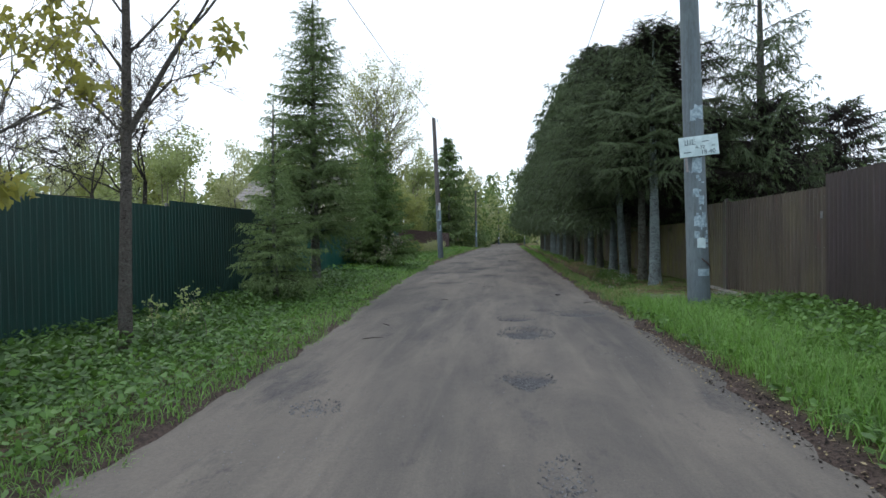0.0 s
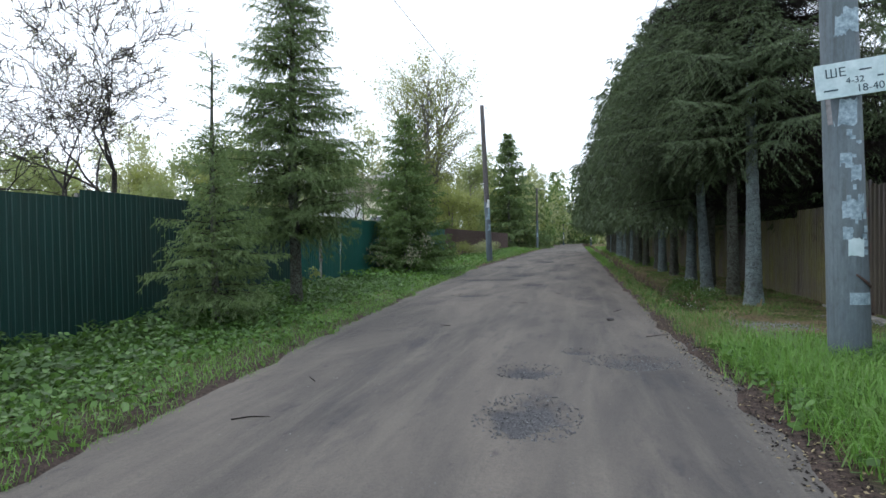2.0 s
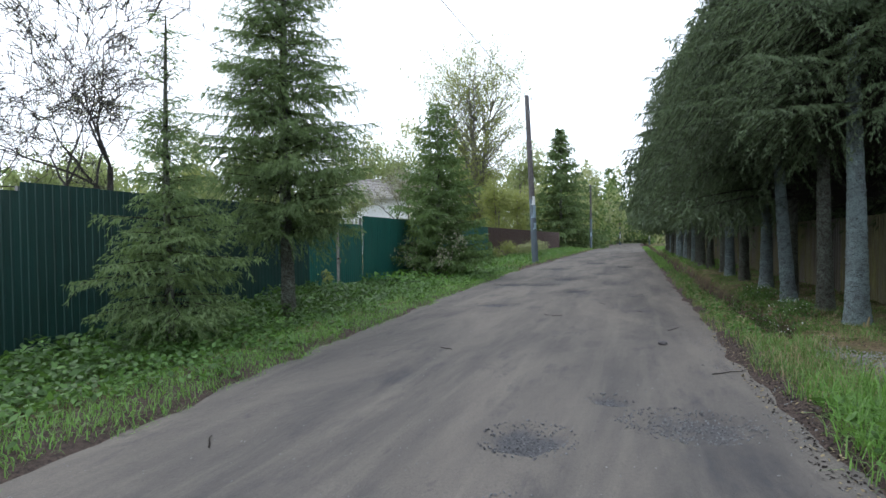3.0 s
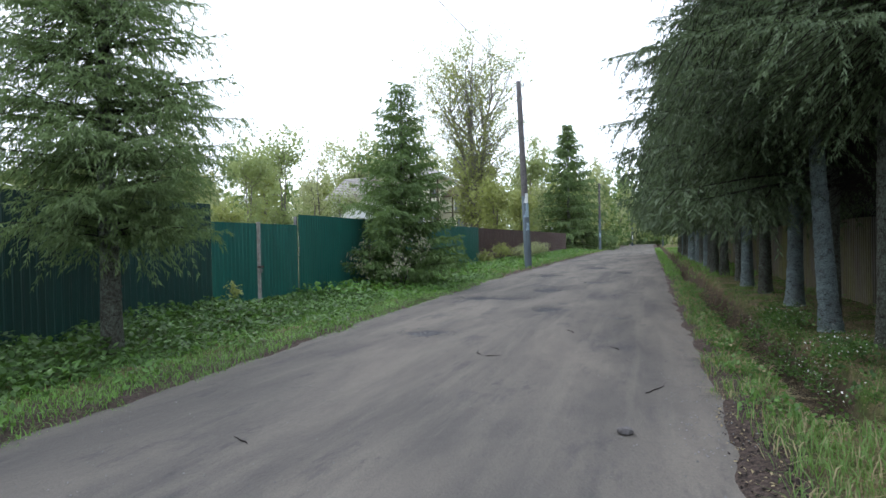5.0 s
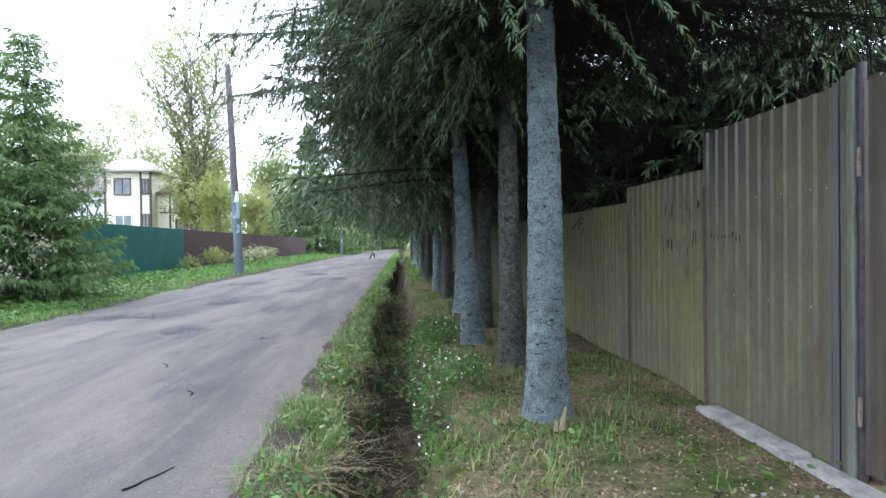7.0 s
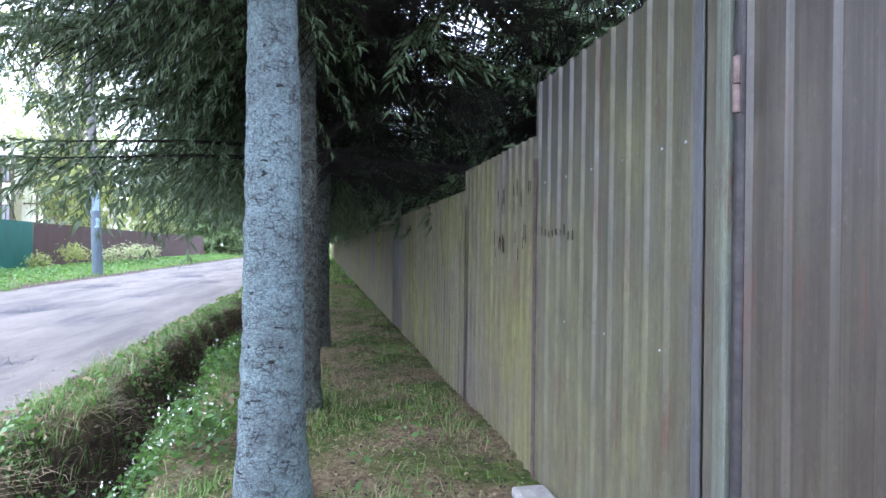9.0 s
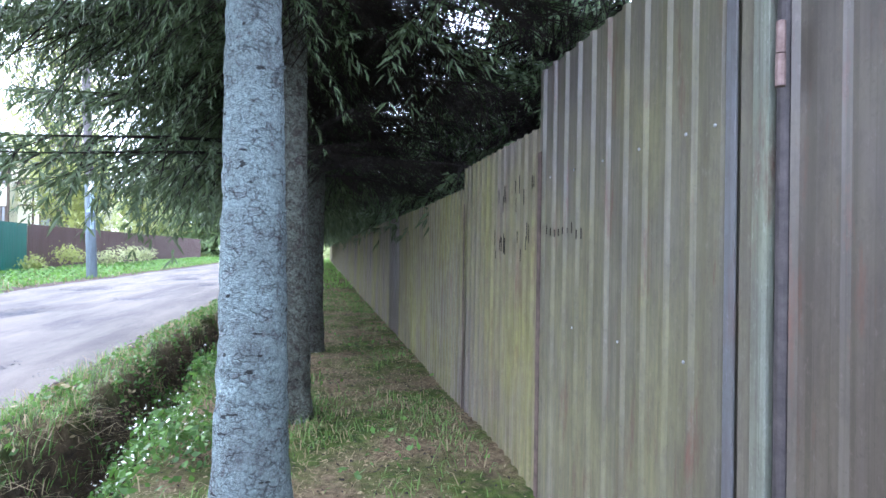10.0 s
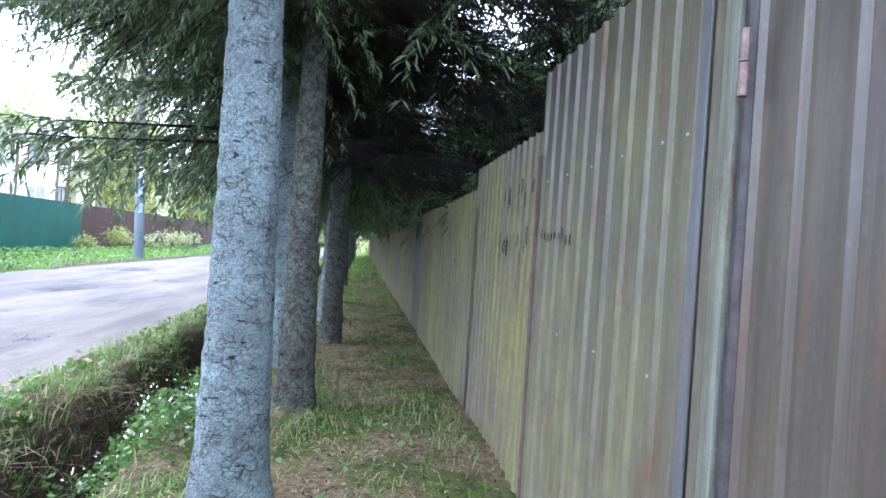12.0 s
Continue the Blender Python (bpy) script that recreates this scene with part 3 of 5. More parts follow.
long_run = fence("long algae-covered corrugated metal fence under the spruces", (FENCE_X, 16.86), (FENCE_X, 78.0), -0.02, 1.74, SHEET_ALGAE, sheet=1.15, pitch=0.115, deep=0.014, post=True)
odd = sheet_mesh(1.18, 1.74, 0.115, 0.01, SHEET_PURPLE)
for k, sh in enumerate([o for o in long_run.children if o.name.startswith("sheet")]):
    if k == 3:
        sh.data = odd
part("seam_strip", boxed(-0.0175, -0.0145, 1.335, 1.381, 0.0, 1.72), STAIN, near, "rust-stained overlapping seam")
part("seam_strip", boxed(-0.0175, -0.0145, 1.43, 1.455, 0.0, 1.6), STAIN, second, "rust-stained overlapping seam")
scr = random.Random(3)
for k in range(24):
    y, z, h = scr.uniform(0.02, 0.7), scr.choice((1.52, 1.25)) + scr.uniform(-0.06, 0.06), scr.uniform(0.04, 0.1)
    part("scratch_mark", boxed(-0.0165, -0.0145, y, y + scr.uniform(0.004, 0.009), z, z + h), BARK_DARK, second, "dark scratched mark")
for k in range(9):
    y, z = 0.9 + 0.045 * k, 1.3 + scr.uniform(-0.02, 0.02)
    part("scratch_mark", boxed(-0.0165, -0.0145, y, y + scr.uniform(0.004, 0.01), z, z + scr.uniform(0.02, 0.06)), BARK_DARK, near, "dark scratched mark")
kerb = bmesh.new()
for i in range(6):
    box(kerb, 4.98 - 0.03 * (i % 2), 5.125, 9.2 + i * 1.0, 10.18 + i * 1.0, -0.2, 0.05 + 0.015 * (i % 3), 0.02)
tagged(new("concrete_footing", mesh_of("concrete_footing", kerb, CONCRETE)), "cracked concrete footing along the gate", "footing", kind="structure")

# ---- poles and wires ----


def pole(x, y, h, r0, r1, lean_x=0.0, lean_y=0.0, dark=0.55, papers=(), group="utility poles", label="grey-blue concrete utility pole with peeling paper"):
    p = thing("utility_pole", label, "utility pole", pose(x, y, 0), group)
    rings, sides = 24, 20
    bm = bmesh.new()
    prev = None
    for i in range(rings + 1):
        u = i / rings
        z = -0.5 + (h + 0.5) * u
        r = r0 + (r1 - r0) * u
        ring = [bm.verts.new((lean_x * u + r * math.cos(2 * math.pi * k / sides), lean_y * u + r * math.sin(2 * math.pi * k / sides), z)) for k in range(sides)]
        if prev:
            for k in range(sides):
                fc = bm.faces.new((prev[k], prev[(k + 1) % sides], ring[(k + 1) % sides], ring[k]))
                fc.smooth = True
                fc.material_index = 1 if u > dark else 0
        prev = ring
    bm.faces.new(prev)
    me = mesh_of("shaft", bm, POLE_M)
    me.materials.append(POLE_TOP)
    part("shaft", me, POLE_M, p)
    bm = rodded((lean_x, lean_y, h - 0.25), (lean_x + 0.28, lean_y, h - 0.2), 0.015)
    rod(bm, (lean_x + 0.25, lean_y, h - 0.22), (lean_x + 0.25, lean_y, h - 0.05), 0.035, 0.025)
    part("insulator", bm, ZINC, p, "small insulator on a bracket")
    part("strap", rodded((lean_x * 0.8, lean_y * 0.8, h * 0.9), (lean_x * 0.8, lean_y * 0.8, h * 0.9 + 0.05), r1 * 1.15 + 0.004, sides=20), ZINC, p, "steel band")
    for ang, z, w, hh, mt in papers:
        bm = bmesh.new()
        r = r0 + (r1 - r0) * (z + 0.5) / (h + 0.5) + 0.004
        rng = random.Random(int(z * 100))
        cols = []
        for k in range(7):
            a = radians(ang) + (k / 6 - 0.5) * w / r
            top = z + hh / 2 + rng.uniform(-0.03, 0.01) * (hh > 0.12)
            cols.append([bm.verts.new((lean_x * z / h + r * math.cos(a), lean_y * z / h + r * math.sin(a), q)) for q in (z - hh / 2 + rng.uniform(-0.01, 0.03) * (hh > 0.12), top)])
        for c0, c1 in zip(cols, cols[1:]):
            bm.faces.new((c0[0], c1[0], c1[1], c0[1]))
        part("paper_notice", bm, mt, p, "torn paper notice")
    return p


pf = random.Random(17)
SCRAPS = [(-92 + pf.uniform(-40, 40), pf.uniform(1.15, 2.35), pf.uniform(0.025, 0.07), pf.uniform(0.02, 0.07), PAPER) for k in range(26)]
near_pole = pole(3.28, 10.05, 9.4, 0.19, 0.12, -0.26, 0.0, 0.85,
                 [(-104, 2.55, 0.2, 0.27, PAPER), (-112, 2.1, 0.12, 0.1, PAPER), (-80, 1.95, 0.1, 0.16, PAPER), (-100, 1.6, 0.14, 0.2, PAPER), (-70, 1.65, 0.07, 0.2, PAPER), (-110, 1.36, 0.08, 0.12, PAPER), (-88, 1.22, 0.14, 0.2, SIGN_M),
                  (-75, 3.45, 0.16, 0.24, PAPER), (-112, 3.4, 0.1, 0.22, PAPER), (-95, 0.72, 0.3, 0.12, PAPER)] + SCRAPS,
                 label="grey-blue utility pole with faded paper notices")
wire_band = rodded((0, 0, 0.92), (0.012, 0, 0.935), 0.186, sides=24)
part("wire_band", wire_band, RUST, near_pole, "thin rusty wire band")


def address_board():
    b = thing("address_board", "pale blue hand-lettered address board tied to the pole", "sign", pose(3.2, 9.83, 2.86, 0, -5, -4))
    part("board", boxed(-0.31, 0.31, -0.012, 0.012, -0.17, 0.17, bevel=0.004), SIGN_M, b)

    def words(text, x, z, size, lean=0):
        c = bpy.data.curves.new("lettering", "FONT")
        c.body, c.size, c.extrude = text, size, 0.001
        c.materials.append(INK)
        tmp = bpy.data.objects.new("lettering", c)
        scene.collection.objects.link(tmp)
        me = bpy.data.meshes.new_from_object(tmp.evaluated_get(bpy.context.evaluated_depsgraph_get()))
        bpy.data.objects.remove(tmp)
        me.name = "lettering"
        part("lettering", me, INK, b, "dark hand-painted letters", pose(x, -0.0145, z, 90, lean, 0))
    words("ШЕ", -0.23, 0.03, 0.12)
    words("4-32", -0.06, -0.05, 0.085)
    words("18-40", 0.02, -0.14, 0.1)
    for x, z, w in ((0.06, 0.06, 0.1), (-0.25, -0.1, 0.12), (0.2, -0.02, 0.05)):
        part("lettering", boxed(x, x + w, -0.0145, -0.0125, z, z + 0.014), INK, b)
    part("tie_strap", boxed(-0.24, -0.2, -0.006, 0.006, -0.42, -0.165, bevel=0.002), STEEL, b, "loose grey strap")


address_board()
pole(-4.5, 36.6, 9.35, 0.19, 0.12, -0.34, -0.2, 0.42, [(-70, 2.9, 0.3, 0.7, PAPER), (-60, 3.5, 0.25, 0.5, WHITE), (-75, 2.1, 0.25, 0.4, PAPER)])
pole(-4.7, 80, 8.3, 0.17, 0.11, 0.0, 0, 0.5, [(-80, 1.9, 0.2, 0.6, PAPER)])
pole(-2.2, 122, 8.0, 0.17, 0.11, 0.0, 0, 0.5, [(-80, 1.7, 0.2, 0.9, WHITE)])
pole(3.1, 112, 8.0, 0.17, 0.11, 0.0, 0, 0.5, [(-80, 1.7, 0.22, 1.1, WHITE)])
pole(-5.1, -6.0, 9.3, 0.18, 0.12, 0.0, 0, 0.5)


def wire(a, b, sag, r=0.013):
    c = bpy.data.curves.new("overhead_wire", "CURVE")
    c.dimensions, c.bevel_depth, c.bevel_resolution = "3D", r, 1
    s = c.splines.new("POLY")
    s.points.add(24)
    for i in range(25):
        u = i / 24
        p = Vector(a).lerp(Vector(b), u)
        s.points[i].co = (p.x, p.y, p.z - 4 * sag * u * (1 - u), 1)
    c.materials.append(CABLE)
    tagged(new("overhead_wire", c), "thin black overhead wire between poles", "wire", "overhead wires")


wire((-4.84, 36.4, 9.3), (-5.1, -6.0, 9.25), 0.35)
wire((-4.6, 36.4, 9.15), (-4.45, 80, 8.1), 0.8)
wire((-4.45, 80, 8.1), (-1.95, 122, 7.8), 0.8)
wire((3.05, 10.05, 9.2), (3.3, 112, 7.8), 1.0)

# ---- trees ----


def needle_sprays(rng, P, D, per, length, width):
    """Narrow pointed sprays that leave the twig points P along the directions D and hang a little."""
    n = len(P) * per
    P, D = np.repeat(P, per, 0), np.repeat(D, per, 0)
    R = rng.normal(size=(n, 3)) * np.array([1, 1, 0.7])
    R -= D * (R * D).sum(1, keepdims=True)
    R /= np.linalg.norm(R, axis=1, keepdims=True) + 1e-9
    base = P + D * (rng.random((n, 1)) - 0.5) * length * 0.9
    way = D * 0.75 + R * (0.3 + 0.5 * rng.random((n, 1))) + np.array([0, 0, -0.18])
    ln = length * (0.55 + 0.8 * rng.random((n, 1)))
    s = np.cross(way, rng.normal(size=(n, 3)))
    s /= np.linalg.norm(s, axis=1, keepdims=True) + 1e-9
    mid = base + way * ln * 0.45
    tip = base + way * ln + np.array([0, 0, -0.16]) * ln
    return np.stack([base, mid - s * width * 0.5, tip, mid + s * width * 0.5], 1)


def strips(A, B, w):
    """Thin flat slivers from A to B, for the finest twigs."""
    d = B - A
    s = np.cross(d, np.array([0.3, 0.5, 0.8]))
    s /= np.linalg.norm(s, axis=1, keepdims=True) + 1e-9
    return np.stack([A - s * w, A + s * w, B + s * w * 0.3, B - s * w * 0.3], 1)


def spruce_parts(seed, H, z0, R, levels, whorl, rise, droop, hang, step, per, nlen, nwid, power=0.8, bare=0.0, inner=0.12, bend=0.0, gaps=0.0, dead=0, fine=False, shade=False, tuck=0.0, twig_w=0.0045):
    """Needle sprays, limbs and fine twigs of one spruce."""
    rng = np.random.default_rng(seed)
    P, D, A, B, ra, rb, TA, TB = [], [], [], [], [], [], [], []
    for z in np.linspace(z0, H - 0.15, levels):
        frac = (H - z) / (H - z0)
        for k in range(whorl):
            if rng.random() < gaps:
                continue
            az = 2 * math.pi * (k + rng.random()) / whorl
            L = (R * frac ** power + 0.1) * rng.uniform(0.6, 1.2) * (1 - tuck * max(0.0, 1 - (z - z0) / 1.2))
            if shade and math.cos(az) < -0.1:
                L *= 1.06
            zz = z + rng.uniform(-0.9 if z > z0 + 0.01 else 0.0, 0.9) * (H - z0) / levels
            out = np.array([math.cos(az), math.sin(az), 0])
            side = np.array([-math.sin(az), math.cos(az), 0])
            up = rise + (0.55 - rise) * (1 - frac) ** 2
            dr = droop * frac ** 0.5

            def axis(s):
                s = np.asarray(s, float)[..., None]
                return np.array([0, 0, zz]) + out * (L * s) + np.array([0, 0, 1.0]) * (L * (up * s - dr * s ** 2 + 0.35 * dr * s ** 4)) + side * (bend * L * s ** 2)
            ss = np.linspace(0, 1, 7)
            pts = axis(ss)
            A.append(pts[:-1]), B.append(pts[1:])
            rr = (0.006 + 0.011 * L) * (1.02 - ss)
            ra.append(rr[:-1]), rb.append(rr[1:])
            m = max(3, int(L / (step * 1.9)))
            hid = shade and math.cos(az) > 0.1
            s0 = (0.6 if hid else bare) + inner
            s0 = min(s0, 0.84)
            for s in np.linspace(min(s0, 0.84), 0.98, 0 if hid and z < z0 + 1.1 else m if s0 < 0.5 else max(3, m // 3)):
                p = axis(s)
                t = axis(min(1.0, s + 0.05)) - axis(s - 0.05)
                t /= np.linalg.norm(t)
                for sgn in (-1, 1):
                    ln = min(0.85, 0.12 + 0.5 * L * (1 - s) ** 0.7) * rng.uniform(0.65, 1.15)
                    hg = hang * (1.6 if rng.random() < 0.35 + 0.3 * (hang > 0.5) else 0.45)
                    d = t * 0.6 + side * (sgn * rng.uniform(0.5, 0.95)) + np.array([0, 0, -hg * rng.uniform(0.4, 1.2)])
                    d /= np.linalg.norm(d)
                    c = max(2, int(ln / step))
                    u = (np.arange(c) + rng.random()) / c
                    q = p + d * (ln * u)[:, None] + np.array([0, 0, -1.0]) * (hg * 0.5 * ln * u ** 2)[:, None]
                    dd = np.repeat(d[None], c, 0) + np.array([0, 0, -1.0]) * (hg * 0.9 * u)[:, None]
                    P.append(q), D.append(dd / np.linalg.norm(dd, axis=1, keepdims=True))
                    if fine and rng.random() < 0.6:
                        TA.append(p[None]), TB.append(q[-1:])
            for k2 in range(dead * (4 if hid else 1)):
                u = rng.uniform(0.05, 0.95 if hid else 0.75)
                q = axis(u)
                v = side * rng.choice((-1, 1)) * rng.uniform(0.4, 1) + out * rng.uniform(0, 0.8) + np.array([0, 0, rng.uniform(-0.9, 0.1)])
                TA.append(q[None]), TB.append((q + v * rng.uniform(0.2, 0.8))[None])
            c = max(3, int(L / step))
            u = np.linspace(min(s0, 0.84), 1, c)
            if hid and z < z0 + 1.1:
                continue
            P.append(axis(u))
            tt = axis(np.minimum(u + 0.04, 1.0)) - axis(u - 0.04)
            D.append(tt / np.linalg.norm(tt, axis=1, keepdims=True))
    P, D = np.concatenate(P), np.concatenate(D)
    T = strips(np.concatenate(TA), np.concatenate(TB), twig_w) if TA else np.zeros((0, 4, 3))
    return needle_sprays(rng, P, D, per, nlen, nwid), np.concatenate(A), np.concatenate(B), np.concatenate(ra), np.concatenate(rb), T


def trunk_mesh(seed, H, r0, mat, lean=(0, 0), flare=0.5, sides=18, rings=60, knots=0, wobble=0.05, stop=1.0, rough=0.0045):
    """A tapered trunk with a flared foot, scaly relief and branch scars."""
    rng = random.Random(seed)
    u = np.concatenate([np.linspace(0, 0.35, rings), np.linspace(0.35, stop, rings // 3)[1:]])
    th = np.linspace(0, 2 * math.pi, sides + 1)
    U, T = np.meshgrid(u, th, indexing="ij")
    z = -0.25 + (H + 0.25) * U
    r = r0 * (1 - U) ** 0.8 + 0.008
    zf = np.clip(z, 0, None)
    r = r * (1 + flare * np.exp(-zf / 0.16) * (0.7 + 0.3 * np.sin(3 * T + seed)) + 0.1 * np.exp(-zf / 0.6))
    Tw = np.mod(T, 2 * math.pi - 1e-6)
    r = r + rough * rnoise(np.cos(T) * r0 * 9 + seed, z * 9 + np.sin(T) * r0 * 9, 0.5, seed) + rough * 1.3 * rnoise(Tw * r0 * 30, z * 22, 1.0, seed + 2) * np.minimum(1, np.minimum(Tw, 2 * math.pi - Tw) * 4)
    ox = lean[0] * zf + wobble * np.sin(z * 0.8 + seed) * np.clip(zf / 3, 0, 1) * 0.5
    oy = lean[1] * zf + wobble * np.cos(z * 0.7 + seed) * np.clip(zf / 3, 0, 1) * 0.5
    me = grid_mesh("trunk", ox + r * np.cos(T), oy + r * np.sin(T), z, mat)
    if knots:
        bm = bmesh.new()
        bm.from_mesh(me)
        for i in range(knots):
            zk = rng.uniform(0.5, 3.4)
            a = rng.uniform(0, 2 * math.pi)
            rk = r0 * (1 - zk / H) ** 0.8 * (1 + 0.1 * math.exp(-zk / 0.6))
            cx = lean[0] * zk + wobble * math.sin(zk * 0.8 + seed) * min(1, zk / 3) * 0.5
            cy = lean[1] * zk + wobble * math.cos(zk * 0.7 + seed) * min(1, zk / 3) * 0.5
            d = Vector((math.cos(a), math.sin(a), 0.25))
            q = Vector((cx, cy, zk)) + Vector((math.cos(a), math.sin(a), 0)) * (rk - 0.01)
            rod(bm, q, q + d * rng.uniform(0.014, 0.035), rng.uniform(0.011, 0.019), 0.007, sides=7)
        bm.to_mesh(me)
        bm.free()
        me.materials.clear()
        me.materials.append(mat)
    return me


def spruce(label, group, crown, wood, tr, limbs=BARK_DARK, name="spruce_tree", m=None):
    t = thing(name, label, "spruce tree", m, group)
    part("trunk", tr, None, t)
    part("branchwork", wood, None, t, "thin dark branches")
    part("crown", crown, None, t, "drooping needle-covered branches")
    return t


def spruce_meshes(needle_mat, **k):
    tri, A, B, ra, rb, T = spruce_parts(**k)
    return polys("crown", tri, needle_mat), tubes("branchwork", A, B, ra, rb, BARK_DARK, 3, T)


# the tall hedge row along the far fence: crowns shared by several trees
ROW = "row of spruces along the fence"
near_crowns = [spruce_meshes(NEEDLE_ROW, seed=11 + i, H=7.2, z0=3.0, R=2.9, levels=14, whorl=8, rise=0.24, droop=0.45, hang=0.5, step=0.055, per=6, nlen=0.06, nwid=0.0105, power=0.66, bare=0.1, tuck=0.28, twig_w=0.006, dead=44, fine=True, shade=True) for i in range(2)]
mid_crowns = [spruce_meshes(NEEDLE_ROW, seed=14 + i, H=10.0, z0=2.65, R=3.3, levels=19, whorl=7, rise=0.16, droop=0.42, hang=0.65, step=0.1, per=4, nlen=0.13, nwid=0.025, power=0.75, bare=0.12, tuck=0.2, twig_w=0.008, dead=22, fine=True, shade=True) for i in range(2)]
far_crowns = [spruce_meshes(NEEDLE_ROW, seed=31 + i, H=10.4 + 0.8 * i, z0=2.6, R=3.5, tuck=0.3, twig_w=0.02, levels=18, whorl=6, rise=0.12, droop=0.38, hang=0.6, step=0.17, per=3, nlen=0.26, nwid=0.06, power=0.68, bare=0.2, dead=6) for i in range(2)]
row_spots = [(3.81, 15.15, 0.14, BARK_LICHEN, (0.0, 0.0), 22, 6.7), (3.89, 16.85, 0.12, BARK, (0.0, 0.0), 20, 7.0), (3.66, 18.25, 0.125, BARK_LICHEN, (-0.05, 0.02), 12, 7.4), (4.0, 19.5, 0.115, BARK, (0.005, 0.0), 10, 7.7), (3.86, 21.3, 0.14, BARK_LICHEN, (0.01, 0.0), 8, 8.3),
             (3.78, 23.8, 0.13, BARK, (0.0, 0), 6, 9.1), (3.72, 26.0, 0.14, BARK_LICHEN, (0, 0.01), 6, 9.9), (3.85, 28.2, 0.13, BARK, (-0.01, 0), 4, 10.2)]
for i, (x, y, r, bk, ln, kn, tall) in enumerate(row_spots):
    cr, wd = near_crowns[i % 2] if i < 3 else mid_crowns[i % 2]
    up = tall / (7.2 if i < 3 else 10.0)
    lab = "tall spruce with blue-grey lichen on its bare lower trunk" if bk is BARK_LICHEN else "tall spruce with bare grey-brown lower trunk"
    t = spruce(lab, ROW, cr, wd, trunk_mesh(40 + i, tall, r, bk, ln, 0.3 if i == 0 else 0.25, 40 if i < 3 else 18, 160 if i < 3 else 50, kn), m=pose(x, y, float(ground_height(x, y)) + 0.02, 0, 0, 14 * (-1) ** i))
    for o in t.children:
        if not o.name.startswith("trunk"):
            o.matrix_basis = pose(ln[0] * 3, ln[1] * 3, -0.45 if i == 2 else 0) @ Matrix.Diagonal((1, 1, up, 1))
rr_ = random.Random(8)
far_trunks = [trunk_mesh(60 + i, 10.4 + 0.8 * i, 0.135, (BARK, BARK_LICHEN)[i], (0.01, 0), 0.4, 12, 30) for i in range(2)]
y = 30.6
while y < 64:
    i = rr_.randrange(2)
    spruce("tall spruce in a dense shady row", ROW, *far_crowns[i], far_trunks[i], m=pose(3.7 + rr_.uniform(-0.15, 0.15), y, 0.03, 0, 0, rr_.uniform(0, 360)))
    y += rr_.uniform(2.0, 2.6)

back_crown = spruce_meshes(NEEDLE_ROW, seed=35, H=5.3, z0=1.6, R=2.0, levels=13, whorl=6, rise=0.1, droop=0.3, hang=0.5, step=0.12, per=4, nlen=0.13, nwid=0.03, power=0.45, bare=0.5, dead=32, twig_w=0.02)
back_trunk = trunk_mesh(66, 5.3, 0.12, BARK, (0.01, 0), 0.4, 12, 30)
for k in range(11):
    y = 17.2 + 2.15 * k
    spruce("dense dark spruce behind the weathered fence", "garden spruces", *back_crown, back_trunk, m=pose(7.35 + 0.25 * (-1) ** k, y, 0.0, 0, 0, 53 * y))
    spruce("dense dark spruce behind the weathered fence", "garden spruces", *back_crown, back_trunk, m=pose(9.9 + 0.25 * (-1) ** k, y + 1.2, 0.0, 0, 0, 31 * y))

# spruces in the left verge
c, w = spruce_meshes(NEEDLE, seed=71, H=7.6, z0=1.55, tuck=0.3, R=1.6, levels=27, whorl=9, rise=0.36, droop=0.42, hang=0.5, step=0.06, per=5, nlen=0.075, nwid=0.0125, power=0.6, gaps=0.05, fine=True, bare=0.0, inner=0.1, dead=3)
spruce("tall open-branched spruce in the grass verge", "verge spruces", c, w, trunk_mesh(71, 7.9, 0.12, BARK, (0, 0), 0.4, 20, 60, 6), m=pose(-5.02, 14.0, -0.15))


def leader_spruce():
    """A low broad skirt of branches below a long thin leader."""
    low = spruce_parts(72, 3.2, 0.6, 0.95, 13, 7, 0.16, 0.3, 0.45, 0.055, 5, 0.072, 0.0125, power=0.6, gaps=0.04, fine=True, inner=0.08)
    top = spruce_parts(78, 4.4, 2.7, 0.34, 8, 4, 0.5, 0.1, 0.1, 0.06, 3, 0.06, 0.014, power=0.8, gaps=0.1, inner=0.1)
    tri, A, B, ra, rb, T = (np.concatenate(p) for p in zip(low, top))
    return polys("crown", tri, NEEDLE), tubes("branchwork", A, B, ra, rb, BARK_DARK, 3, T)


c, w = leader_spruce()
spruce("small thin-topped spruce with low sweeping branches", "verge spruces", c, w, trunk_mesh(72, 4.5, 0.055, BARK, (0, 0), 0.3, 12, 40), m=pose(-4.95, 11.3, -0.15))
c, w = spruce_meshes(NEEDLE_BRIGHT, seed=73, H=6.3, z0=0.35, R=1.95, levels=25, whorl=7, rise=0.35, droop=0.3, hang=0.35, step=0.09, per=3, nlen=0.16, nwid=0.036, power=0.7)
spruce("dense bright green young spruce beside the green fence", "verge spruces", c, w, trunk_mesh(73, 6.3, 0.1, BARK, (0, 0), 0.4, 12, 30), m=pose(-6.1, 25.0, 0.03))
c, w = spruce_meshes(NEEDLE, seed=74, H=15.8, z0=0.6, R=6.2, levels=24, whorl=7, rise=0.1, droop=0.3, hang=0.4, step=0.36, per=3, nlen=0.55, nwid=0.17, power=0.85)
BIG = spruce("broad dark conical spruce at the fence end", "far spruces", c, w, trunk_mesh(74, 15.8, 0.25, BARK, (0, 0), 0.3, 10, 20), m=pose(-8.9, 83, 0))
DISTANT = spruce("dark spruce in the neighbouring garden", "garden spruces", *mid_crowns[1], far_trunks[0], m=pose(27, 31, 0))
